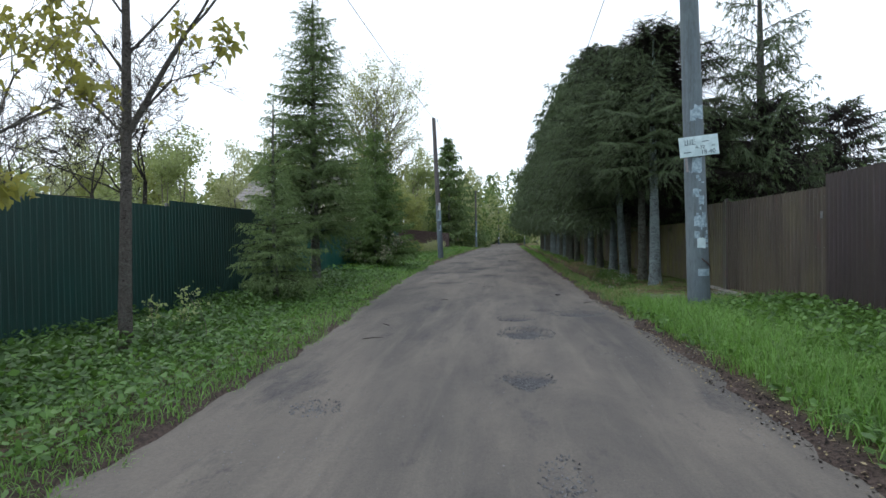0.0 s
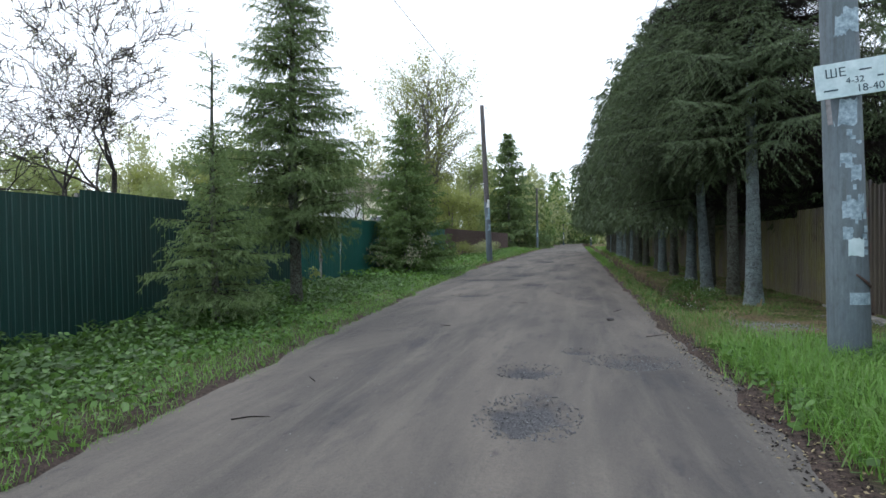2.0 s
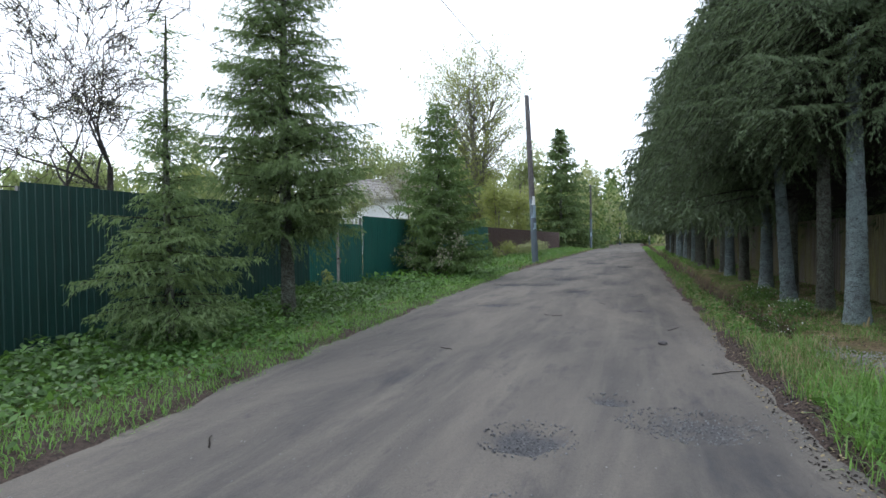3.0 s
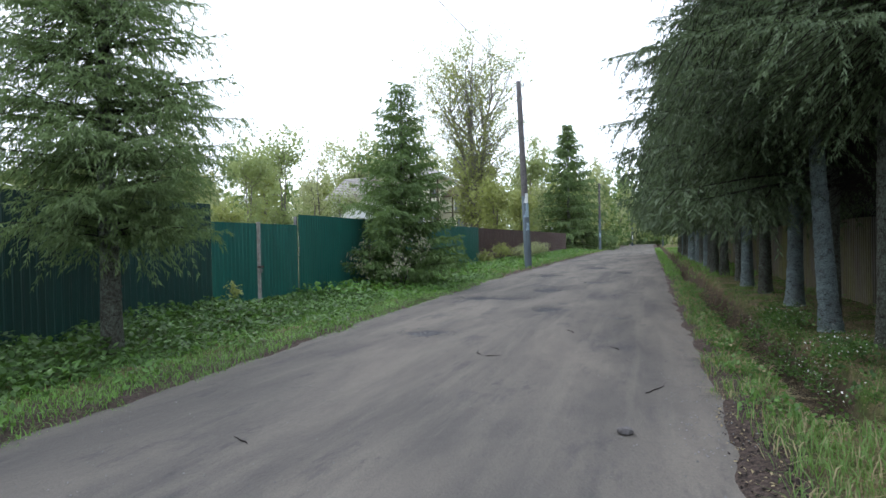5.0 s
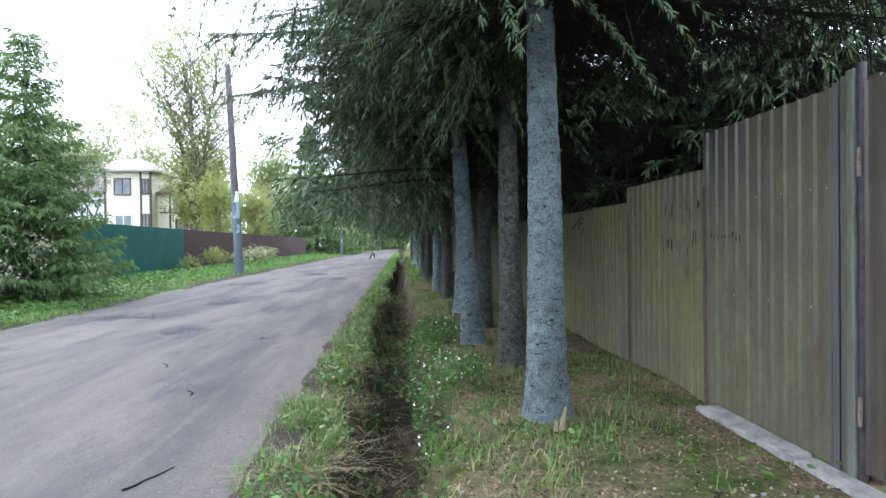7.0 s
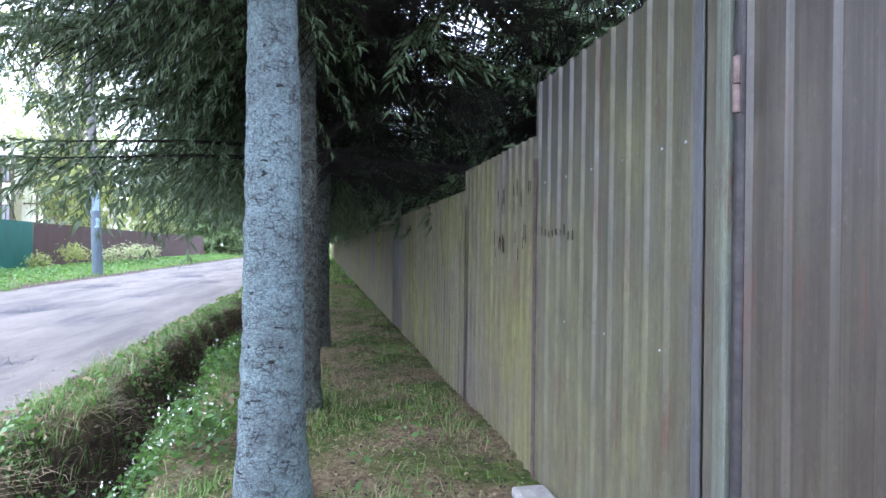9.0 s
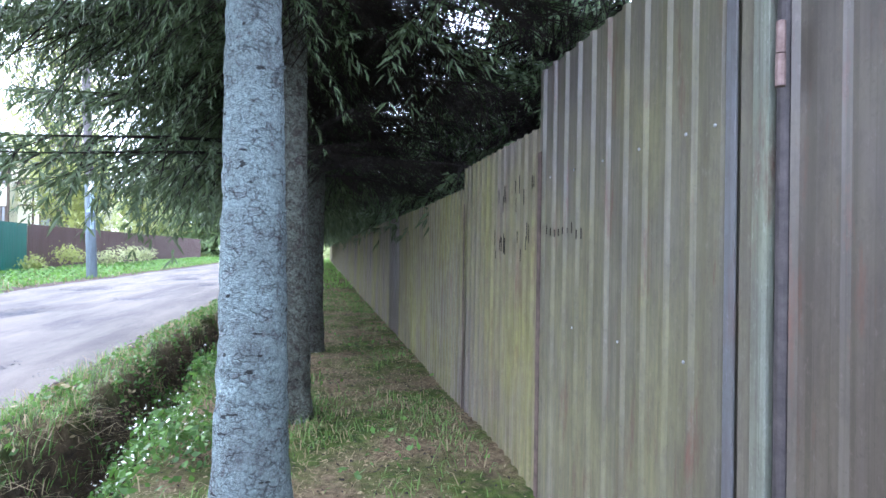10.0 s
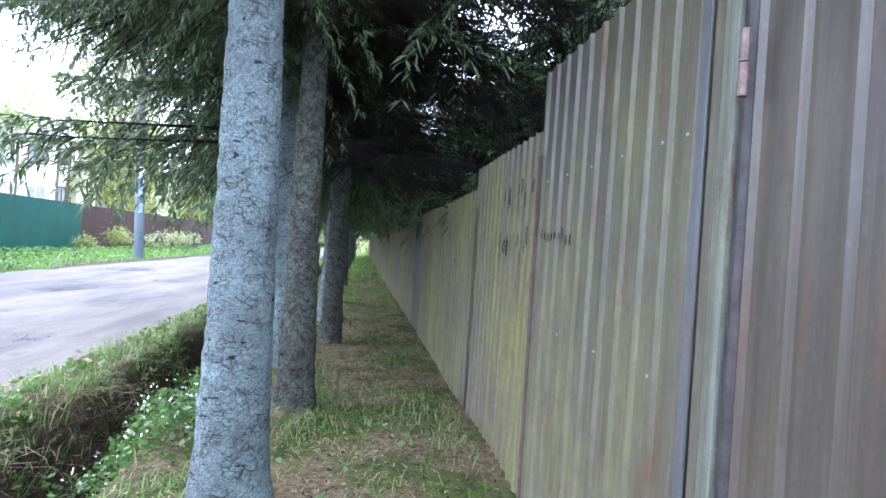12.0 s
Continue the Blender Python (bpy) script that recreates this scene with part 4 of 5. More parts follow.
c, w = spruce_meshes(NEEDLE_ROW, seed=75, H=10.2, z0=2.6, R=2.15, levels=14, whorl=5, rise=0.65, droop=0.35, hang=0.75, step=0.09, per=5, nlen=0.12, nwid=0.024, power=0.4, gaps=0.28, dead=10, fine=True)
spruce("large open-branched spruce behind the weathered fence", "garden spruces", c, w, trunk_mesh(75, 10.2, 0.2, BARK, (0, 0), 0.3, 12, 30), m=pose(7.5, 17.6, 0, 0, 0, 40))
for x, y, s in ((20, 30, 0.8), (22.5, 33, 0.8), (18.5, 34, 0.65), (24.5, 29, 0.9)):
    o = copy_thing(DISTANT, pose(x, y, 0, 0, 0, 90 * s * 7))
    o.scale = (s, s, s)
for x, y, s in ((-7.5, 128, 0.75), (-3.6, 150, 0.7), (-12, 140, 0.95), (1.5, 160, 0.6), (-5.5, 152, 0.85), (5.0, 150, 0.8), (-0.5, 158, 0.5)):
    o = copy_thing(BIG, pose(x, y, 0, 0, 0, 77 * x))
    o.scale = (s, s, s)


def grow(rng, p, d, length, r, depth, spread, out, tips, up=0.15, kids=(2, 3), shrink=0.72, wig=0.18, steps=3, rmin=0.0035):
    """A branching skeleton of straight pieces."""
    for i in range(steps):
        q = p + d * (length / steps)
        r1 = r * (1 - 0.3 / steps)
        out.append((p, q, r, r1))
        p, r = q, r1
        d = d + np.array([rng.uniform(-wig, wig), rng.uniform(-wig, wig), rng.uniform(-wig, wig) + up * 0.3])
        d = d / np.linalg.norm(d)
    if depth == 0:
        tips.append((p, d))
        return
    for k in range(rng.randint(*kids)):
        v = np.array([rng.gauss(0, 1), rng.gauss(0, 1), rng.gauss(0, 0.7)])
        v -= d * v.dot(d)
        v /= np.linalg.norm(v)
        e = d + v * spread * rng.uniform(0.5, 1.2) + np.array([0, 0, up])
        grow(rng, p, e / np.linalg.norm(e), length * shrink * rng.uniform(0.75, 1.15), max(rmin, r * 0.62), depth - 1, spread, out, tips, up, kids, shrink, wig, steps, rmin)
    tips.append((p, d))


def leaf_polys(rng, C, size, lobed=False, droop=0.3):
    """Leaves of a simple pointed or a lobed outline at points C."""
    n = len(C)
    N = rng.normal(size=(n, 3)) + np.array([0, 0, 0.6])
    N /= np.linalg.norm(N, axis=1, keepdims=True)
    U = np.cross(N, rng.normal(size=(n, 3)))
    U /= np.linalg.norm(U, axis=1, keepdims=True)
    W = np.cross(N, U)
    s = size * (0.6 + 0.8 * rng.random((n, 1)))
    if lobed:
        ring = [(0, 0), (0.35, -0.15), (0.5, 0.25), (0.3, 0.35), (0.25, 0.7), (0, 1), (-0.25, 0.7), (-0.3, 0.35), (-0.5, 0.25), (-0.35, -0.15)]
    else:
        ring = [(0, 0), (0.32, 0.45), (0, 1), (-0.32, 0.45)]
    return np.stack([C + U * s * a + W * s * b - np.array([0, 0, 1.0]) * s * droop * b * b for a, b in ring], 1)


def broadleaf(name, label, category, group, seed, trunks, H, r, depth, spread, leaf_mat, leaf_n, leaf_size, bark, up=0.15, cluster=0.35, lobed=False, kids=(2, 3), shrink=0.72, wig=0.18, m=None, trunk_part=0.3, side_limbs=0, rmin=0.0035):
    """A tree of limbs with leaves in loose clusters round its twig ends."""
    rng = random.Random(seed)
    nr = np.random.default_rng(seed)
    out, tips = [], []
    t = thing(name, label, category, m, group)
    for dx, dy, fr in trunks:
        d = np.array([dx, dy, 1.0])
        base = np.array([dx * 0.3, dy * 0.3, -0.1])
        q = base + d * H * trunk_part * fr
        out.append((base, q, r, r * 0.8))
        for k in range(side_limbs):
            u = rng.uniform(0.5, 1.0)
            e = np.array([rng.uniform(-1, 1), rng.uniform(-1, 1), 0.5])
            grow(rng, base + (q - base) * u, e / np.linalg.norm(e), H * 0.16, r * 0.35, max(1, depth - 2), spread, out, tips, up, kids, shrink, wig, 3, rmin)
        grow(rng, q, d / np.linalg.norm(d), H * 0.3 * fr, r * 0.78, depth, spread, out, tips, up, kids, shrink, wig, 3, rmin)
    A, B = np.array([o[0] for o in out]), np.array([o[1] for o in out])
    ra, rb = np.array([o[2] for o in out]), np.array([o[3] for o in out])
    thick = ra > r * 0.45
    part("trunk", tubes("trunk", A[thick], B[thick], ra[thick], rb[thick], bark, 10), None, t)
    part("branchwork", tubes("branchwork", A[~thick], B[~thick], ra[~thick], rb[~thick], bark, 3), None, t, "thin spreading branches")
    if leaf_n:
        T = np.concatenate([np.array([p for p, d in tips]), B[ra < r * 0.3]])
        idx = nr.integers(0, len(T), leaf_n)
        C = T[idx] + nr.normal(size=(leaf_n, 3)) * cluster
        part("crown", polys("crown", leaf_polys(nr, C, leaf_size, lobed), leaf_mat), None, t, "sparse spring leaves")
    return t


# maples in the verge with sparse yellow-green leaves


def maple(label, m, H, r, seed, fork, limbs, leaf_n, lean=(0, 0)):
    """A slim straight stem with thinner limbs at the given heights: (z, dx, dy, length)."""
    rng, nr = random.Random(seed), np.random.default_rng(seed)
    t = thing("maple_tree", label, "maple tree", m)
    part("trunk", trunk_mesh(seed, H, r, BARK_GREY, lean, 0.2, 14, 40, 4, 0.03, 0.97, 0.002), None, t)
    out, tips = [], []
    for z, dx, dy, ln in limbs:
        d = np.array([dx, dy, 1.0])
        d /= np.linalg.norm(d)
        grow(rng, np.array([lean[0] * z, lean[1] * z, z]), d, ln, r * 0.6 * (1 - z / H) ** 0.6 * (1.15 if z == fork else 0.6), 3, 0.6, out, tips, 0.12, (2, 3), 0.66, 0.1)
    A, B = np.array([o[0] for o in out]), np.array([o[1] for o in out])
    part("branchwork", tubes("branchwork", A, B, np.array([o[2] for o in out]), np.array([o[3] for o in out]), BARK_GREY, 6), None, t, "thin spreading branches")
    T = np.concatenate([np.array([p for p, d in tips]), B[nr.integers(0, len(B), len(tips))]])
    C = T[nr.integers(0, len(T), leaf_n)] + nr.normal(size=(leaf_n, 3)) * 0.07
    part("crown", polys("crown", leaf_polys(nr, C, 0.085, True, 0.5), LEAF_MAPLE), None, t, "sparse yellow-green maple leaves")
    return t


maple("slim grey maple forking low with sparse yellow-green leaves", pose(-4.72, 6.3, -0.08), 7.5, 0.075, 5, 2.7,
      [(2.7, 0.55, 0.1, 1.5), (2.75, -0.9, -0.2, 0.8), (2.85, 0.9, 0.3, 0.8), (3.5, -0.8, 0.2, 0.9), (3.7, 0.8, 0.3, 1.0), (4.2, -0.6, -0.3, 0.9), (4.6, 0.7, -0.1, 0.9), (5.2, 0.3, 0.5, 0.8)], 820, (0.025, 0.0))
maple("young maple with drooping pale leaves over the verge", pose(-5.9, 4.9, -0.15), 5.2, 0.06, 9, 1.9,
      [(1.3, 0.9, 0.2, 0.6), (1.9, 0.9, 0.3, 1.0), (2.3, 0.4, 0.7, 0.9), (2.7, 0.9, 0.5, 1.0), (3.1, 0.8, 0.1, 0.9), (3.5, 0.3, 0.6, 0.9), (2.0, -0.7, 0.2, 0.8)], 950, (0.0, 0.0))
# bare apple trees behind the green fence
APPLE = "garden apple trees behind the green fence"
broadleaf("apple_tree", "gnarled dark apple tree with bare budding twigs", "apple tree", APPLE, 21, [(0.35, 0.0, 1.0), (-0.4, 0.1, 0.95), (0.05, 0.3, 0.9)], 6.2, 0.1, 6, 0.95, LEAF_BUD, 7000, 0.045, BARK_APPLE, 0.05, 0.05, False, (3, 3), 0.77, 0.3, pose(-11.6, 15.2, 0), 0.24, rmin=0.009)
broadleaf("apple_tree", "gnarled dark apple tree with bare budding twigs", "apple tree", APPLE, 24, [(0.3, 0.1, 1.0), (-0.35, -0.1, 0.9)], 5.2, 0.1, 5, 1.0, LEAF_BUD, 3200, 0.035, BARK_APPLE, 0.04, 0.06, False, (3, 4), 0.8, 0.3, pose(-13.5, 12.0, 0), 0.22, rmin=0.007)
broadleaf("apple_tree", "pale blossoming apple tree behind the green gate", "apple tree", APPLE, 27, [(0.25, 0.1, 1.0), (-0.25, 0.0, 0.95)], 6.0, 0.13, 5, 0.8, LEAF_BUD, 6000, 0.09, BARK_DARK, 0.15, 0.25, False, (2, 4), 0.75, 0.22, pose(-15.0, 43.0, 0), 0.22, rmin=0.007)
# airy broadleaf trees: stems with many rising limbs


def airy_tree(name, label, category, group, seed, stems, H, r, spread, start, limbs, leaf_mat, leaf_n, leaf_size, bark, rise=0.9, loose=0.3, m=None):
    """Stems (dx, dy, share of height), limbs along them, leaves along the outer limbs."""
    rng, nr = random.Random(seed), np.random.default_rng(seed)
    t = thing(name, label, category, m, group)
    S, L, tips = [], [], []
    for dx, dy, fr in stems:
        pts = [np.array([dx * 0.12 * H * 0.1, dy * 0.1, -0.1])]
        n = 9
        for k in range(1, n + 1):
            u = k / n
            pts.append(np.array([dx * H * u * (0.4 + 0.6 * u), dy * H * u * (0.4 + 0.6 * u), H * fr * u]) + np.array([rng.uniform(-1, 1), rng.uniform(-1, 1), 0]) * 0.012 * H)
        for k in range(n):
            S.append((pts[k], pts[k + 1], r * (1 - k / n) ** 0.9 + 0.012, r * (1 - (k + 1) / n) ** 0.9 + 0.012))
        for i in range(limbs):
            u = start + (0.98 - start) * rng.random()
            k = min(n - 1, int(u * n))
            p = pts[k] + (pts[k + 1] - pts[k]) * (u * n - k)
            az = rng.uniform(0, 2 * math.pi)
            prof = math.sin(math.pi * min(1, 0.18 + 0.82 * (1 - (u - start) / (1 - start))) ** 0.8)
            ln = spread * (0.35 + 0.75 * prof) * rng.uniform(0.6, 1.15)
            d = np.array([math.cos(az), math.sin(az), rise * rng.uniform(0.6, 1.3)])
            d /= np.linalg.norm(d)
            q = p
            rr = r * 0.32 * (1 - u) ** 0.5 + 0.02
            for e in range(4):
                q2 = q + d * ln / 4
                L.append((q, q2, rr * (1 - e / 4.6), rr * (1 - (e + 1) / 4.6)))
                if e > 0:
                    tips.append((q + q2) / 2), tips.append(q2)
                    for w in range(2):
                        v = np.array([rng.gauss(0, 1), rng.gauss(0, 1), rng.uniform(-0.2, 0.9)])
                        v = d * 0.5 + v / np.linalg.norm(v)
                        q3 = q2 + v * ln * 0.16 * rng.uniform(0.5, 1.3)
                        L.append((q2, q3, 0.016, 0.006))
                        tips.append(q3), tips.append((q2 + q3) / 2)
                q = q2
                d = d + np.array([rng.uniform(-0.25, 0.25), rng.uniform(-0.25, 0.25), rng.uniform(-0.25, 0.15)])
                d /= np.linalg.norm(d)

    def tube(name, T, sides):
        return tubes(name, np.array([o[0] for o in T]), np.array([o[1] for o in T]), np.array([o[2] for o in T]), np.array([o[3] for o in T]), bark, sides)
    part("trunk", tube("trunk", S, 8), None, t)
    part("branchwork", tube("branchwork", L, 3), None, t, "thin rising branches")
    T, leaf_n = np.array(tips), int(leaf_n)
    C = T[nr.integers(0, len(T), leaf_n)] + nr.normal(size=(leaf_n, 3)) * loose
    part("crown", polys("crown", leaf_polys(nr, C, leaf_size), leaf_mat), None, t, "thin young leaves")
    return t


airy_tree("lime_tree", "tall many-stemmed tree with thin pale spring leaves", "broadleaf tree", "", 33, [(0.12, 0.0, 0.95), (-0.15, 0.05, 0.92), (0.04, -0.1, 1.0), (-0.05, 0.08, 0.98)], 16.5, 0.24, 5.2, 0.16, 58, LEAF_YELLOW, 26000, 0.16, BARK_GREY, 1.1, 0.25, pose(-13.3, 55.5, 0))
# woods behind the gardens
kinds = []
for sd, mt, n, H in ((41, LEAF_SPRING, 2500, 11.0), (42, LEAF_PALE, 2400, 13.0), (43, LEAF_YELLOW, 2500, 9.0)):
    kinds.append(airy_tree("birch_tree", "pale green birch in young leaf behind the fence", "birch tree", "birches behind the gardens", sd, [(0.02, 0, 1.0), (-0.07, 0.03, 0.88)], H, 0.13, H * 0.22, 0.1, 13, mt, n * 1.25, 0.31, BARK_GREY, 0.8, 0.5, pose(-24 - 6 * len(kinds), 62 + 3 * len(kinds), 0)))
rw = random.Random(77)
spots = [(-12.5, 58, 2, 0.75), (-11.5, 66, 2, 0.8), (-10.5, 52, 2, 0.7), (-13, 76, 0, 1.0), (-11.5, 94, 2, 1.0), (-9.5, 104, 0, 0.9), (-7.5, 116, 2, 0.9), (-21, 46, 0, 0.5), (-27, 52, 1, 0.85), (-33, 50, 0, 0.85), (-39, 48, 2, 0.8), (-44, 54, 1, 0.8),
         (-30, 40, 0, 0.6), (-25, 38, 2, 0.5), (-36, 36, 0, 0.6), (-5, 140, 1, 0.9), (-9, 133, 1, 1.1), (6.5, 96, 0, 0.9), (7.5, 108, 2, 0.9), (6.0, 120, 0, 1.0), (5.2, 132, 2, 0.8),
         (-14.5, 86, 1, 1.1), (-18, 72, 0, 1.0), (-16, 100, 1, 1.1), (-11, 120, 1, 1.1), (-52, 60, 1, 1.0), (-60, 48, 0, 1.0), (-20, 26, 0, 0.35), (0.5, 165, 1, 0.8), (-2.5, 168, 0, 0.8),
         (-30, 66, 0, 1.2), (-35, 70, 1, 1.2), (-41, 66, 0, 1.25), (-47, 70, 2, 1.3), (-26, 74, 1, 1.2), (-53, 74, 0, 1.3), (-60, 66, 1, 1.2), (-66, 58, 0, 1.2), (-50, 46, 0, 1.0), (-22, 84, 0, 1.2)]
for x, y, k, s in spots:
    o = copy_thing(kinds[k], pose(x, y, 0, 0, 0, rw.uniform(0, 360)))
    s *= rw.uniform(0.9, 1.1)
    o.scale = (s, s, s * rw.uniform(0.9, 1.1))


def far_woods():
    """A band of distant woods: many leaf clumps with an uneven top."""
    nr = np.random.default_rng(5)
    n = 20000
    ang = nr.uniform(radians(-75), radians(80), n)
    dist = nr.uniform(150, 190, n)
    x, y = -np.sin(ang) * dist, np.cos(ang) * dist
    top = 15 + 4.5 * rnoise(ang * 60, ang * 0, 1.0, 3) + 2.5 * rnoise(ang * 200, ang * 0, 1.0, 5)
    z = top * np.sqrt(nr.random(n))
    V = leaf_polys(nr, np.stack([x, y, z], 1), 1.9, False, 0.1)
    tagged(new("far_woods", polys("far_woods", V, [LEAF_SPRING, NEEDLE], (rnoise(ang * 90, ang * 0, 1.0, 9) > 0.1).astype(int))), "distant mixed spring woods", "woods", kind="stuff")


far_woods()


def garden_woods():
    """Slim young broadleaf crowns standing close together beyond the gardens."""
    nr = np.random.default_rng(15)
    V, I = [], []
    for k in range(150):
        ang, dist = radians(nr.uniform(-12, 62)), nr.uniform(78, 135)
        H, R = nr.uniform(8, 13.5) * dist / 95, nr.uniform(1.3, 2.6)
        n = 330
        u = nr.random(n) ** 0.8
        w = R * np.sin(math.pi * np.clip(0.08 + 0.92 * u, 0, 1)) ** 0.7 * (0.45 + 0.55 * nr.random(n))
        q = nr.uniform(0, 2 * math.pi, n)
        C = np.stack([-math.sin(ang) * dist + w * np.cos(q), math.cos(ang) * dist + w * np.sin(q), H * (0.06 + 0.94 * u)], 1)
        V.append(leaf_polys(nr, C, 0.62, False, 0.3))
        I.append(np.full(n, nr.choice(4, p=(0.38, 0.27, 0.2, 0.15))))
    me = polys("garden_woods", np.concatenate(V), [LEAF_SPRING, LEAF_PALE, LEAF_YELLOW, NEEDLE_BRIGHT], np.concatenate(I))
    tagged(new("garden_woods", me), "hazy band of young spring woods beyond the gardens", "woods", kind="stuff")


garden_woods()

# ---- the cream house behind the far gardens ----


def house_window(house, x, z, w, h, y, frame_mat=WHITE):
    win = part("window", boxed(x - w / 2, x + w / 2, y - 0.05, y - 0.02, z, z + h), GLASS, house, "window with sky-toned glass and pale frame")
    for a in ((x - w / 2 - 0.08, x - w / 2, z - 0.08, z + h + 0.08), (x + w / 2, x + w / 2 + 0.08, z - 0.08, z + h + 0.08), (x - w / 2, x + w / 2, z + h, z + h + 0.08), (x - w / 2, x + w / 2, z - 0.08, z), (x - 0.03, x + 0.03, z, z + h)):
        part("window_frame", boxed(a[0], a[1], y - 0.1, y - 0.03, a[2], a[3]), frame_mat, win)
    return win


def gable(bm, x0, x1, y0, y1, z0, z1, thick=0.15):
    """A double pitch with its ridge along x."""
    ym = (y0 + y1) / 2
    for s0, s1 in ((y0, ym), (ym, y1)):
        za, zb = (z0, z1) if s0 == y0 else (z1, z0)
        lo = [bm.verts.new(p) for p in ((x0, s0, za), (x1, s0, za), (x1, s1, zb), (x0, s1, zb))]
        hi = [bm.verts.new((v.co.x, v.co.y, v.co.z + thick)) for v in lo]
        bm.faces.new(lo[::-1]), bm.faces.new(hi)
        for i in range(4):
            bm.faces.new((lo[i], lo[(i + 1) % 4], hi[(i + 1) % 4], hi[i]))
    return bm


def cream_house():
    h = thing("house", "cream two-storey house with bay tower and grey tiled roof", "house", pose(0, 0, 0))
    part("wall", boxed(-20.7, -17.2, 57.0, 61.0, -0.2, 7.3), CREAM, h, "cream bay tower wall")
    part("wall", boxed(-17.2, -13.6, 58.2, 66.0, -0.2, 5.6), CREAM, h, "cream side wall")
    part("wall", boxed(-29.5, -20.7, 58.4, 66.0, -0.2, 5.75), WHITE, h, "white plastered wing wall")
    bm = bmesh.new()
    base = [bm.verts.new(p) for p in ((-21.3, 56.4, 7.3), (-16.6, 56.4, 7.3), (-16.6, 61.6, 7.3), (-21.3, 61.6, 7.3))]
    eave = [bm.verts.new((v.co.x, v.co.y, 7.45)) for v in base]
    top = bm.verts.new((-18.95, 59, 8.75))
    bm.faces.new(base[::-1])
    for i in range(4):
        bm.faces.new((base[i], base[(i + 1) % 4], eave[(i + 1) % 4], eave[i]))
        bm.faces.new((eave[i], eave[(i + 1) % 4], top))
    part("roof", bm, ROOF_GREY, h, "low hipped grey-brown tower roof")
    part("roof", gable(bmesh.new(), -30, -20.0, 57.6, 66.6, 5.75, 8.3), ROOF_GREY, h, "grey tiled roof with courses")
    bm = bmesh.new()
    for i in range(12):
        u = i / 12
        box(bm, -30, -20.75, 57.6 + 4.5 * u, 57.64 + 4.5 * u, 5.93 + 2.55 * u, 5.97 + 2.55 * u)
    part("tile_course", bm, ROOF_BROWN, h)
    part("roof", gable(bmesh.new(), -17.2, -13.2, 57.8, 66.4, 5.6, 7.0), ROOF_BROWN, h, "red-brown side roof")
    for x in (-20.68, -17.95, -17.22):
        part("corner_post", boxed(x - 0.07, x + 0.07, 56.93, 57.05, 0, 7.3), TIMBER, h, "dark timber corner post")
    for x in (-16.2, -14.9, -13.65):
        part("corner_post", boxed(x - 0.06, x + 0.06, 58.12, 58.22, 0, 5.6), TIMBER, h)
    part("balcony_rail", boxed(-17.0, -13.7, 58.0, 58.1, 4.1, 4.2), TIMBER, h, "dark timber rail")
    house_window(h, -19.35, 5.55, 1.15, 1.2, 57.0, TIMBER)
    house_window(h, -17.6, 5.6, 0.4, 1.1, 57.0, TIMBER)
    house_window(h, -19.3, 2.5, 1.2, 1.35, 57.0)
    house_window(h, -17.6, 2.3, 0.45, 1.6, 57.0, TIMBER)
    house_window(h, -15.5, 4.3, 0.9, 1.0, 58.2)
    house_window(h, -15.4, 2.2, 0.6, 1.3, 58.2, TIMBER)
    house_window(h, -21.6, 2.4, 0.5, 1.3, 58.4)
    house_window(h, -24.5, 2.6, 1.2, 1.3, 58.4)


cream_house()


def brown_house():
    h = thing("house", "low house with red-brown roof behind the spruces", "house", pose(15.5, 33, 0))
    part("wall", boxed(-2.5, 2.5, 0, 5, -0.2, 3.6), CREAM, h)
    part("roof", gable(bmesh.new(), -3, 3, -0.5, 5.5, 3.6, 6.0), ROOF_BROWN, h, "red-brown metal roof")
    house_window(h, 0.0, 1.6, 1.2, 1.3, 0.0)


brown_house()

# ---- grass, weeds, flowers and gravel ----
PR = np.random.default_rng(123)


def scatter(x0, x1, y0, y1, n, keep=None):
    X, Y = PR.uniform(x0, x1, n), PR.uniform(y0, y1, n)
    if keep is not None:
        m = PR.random(n) < keep(X, Y)
        X, Y = X[m], Y[m]
    return X, Y


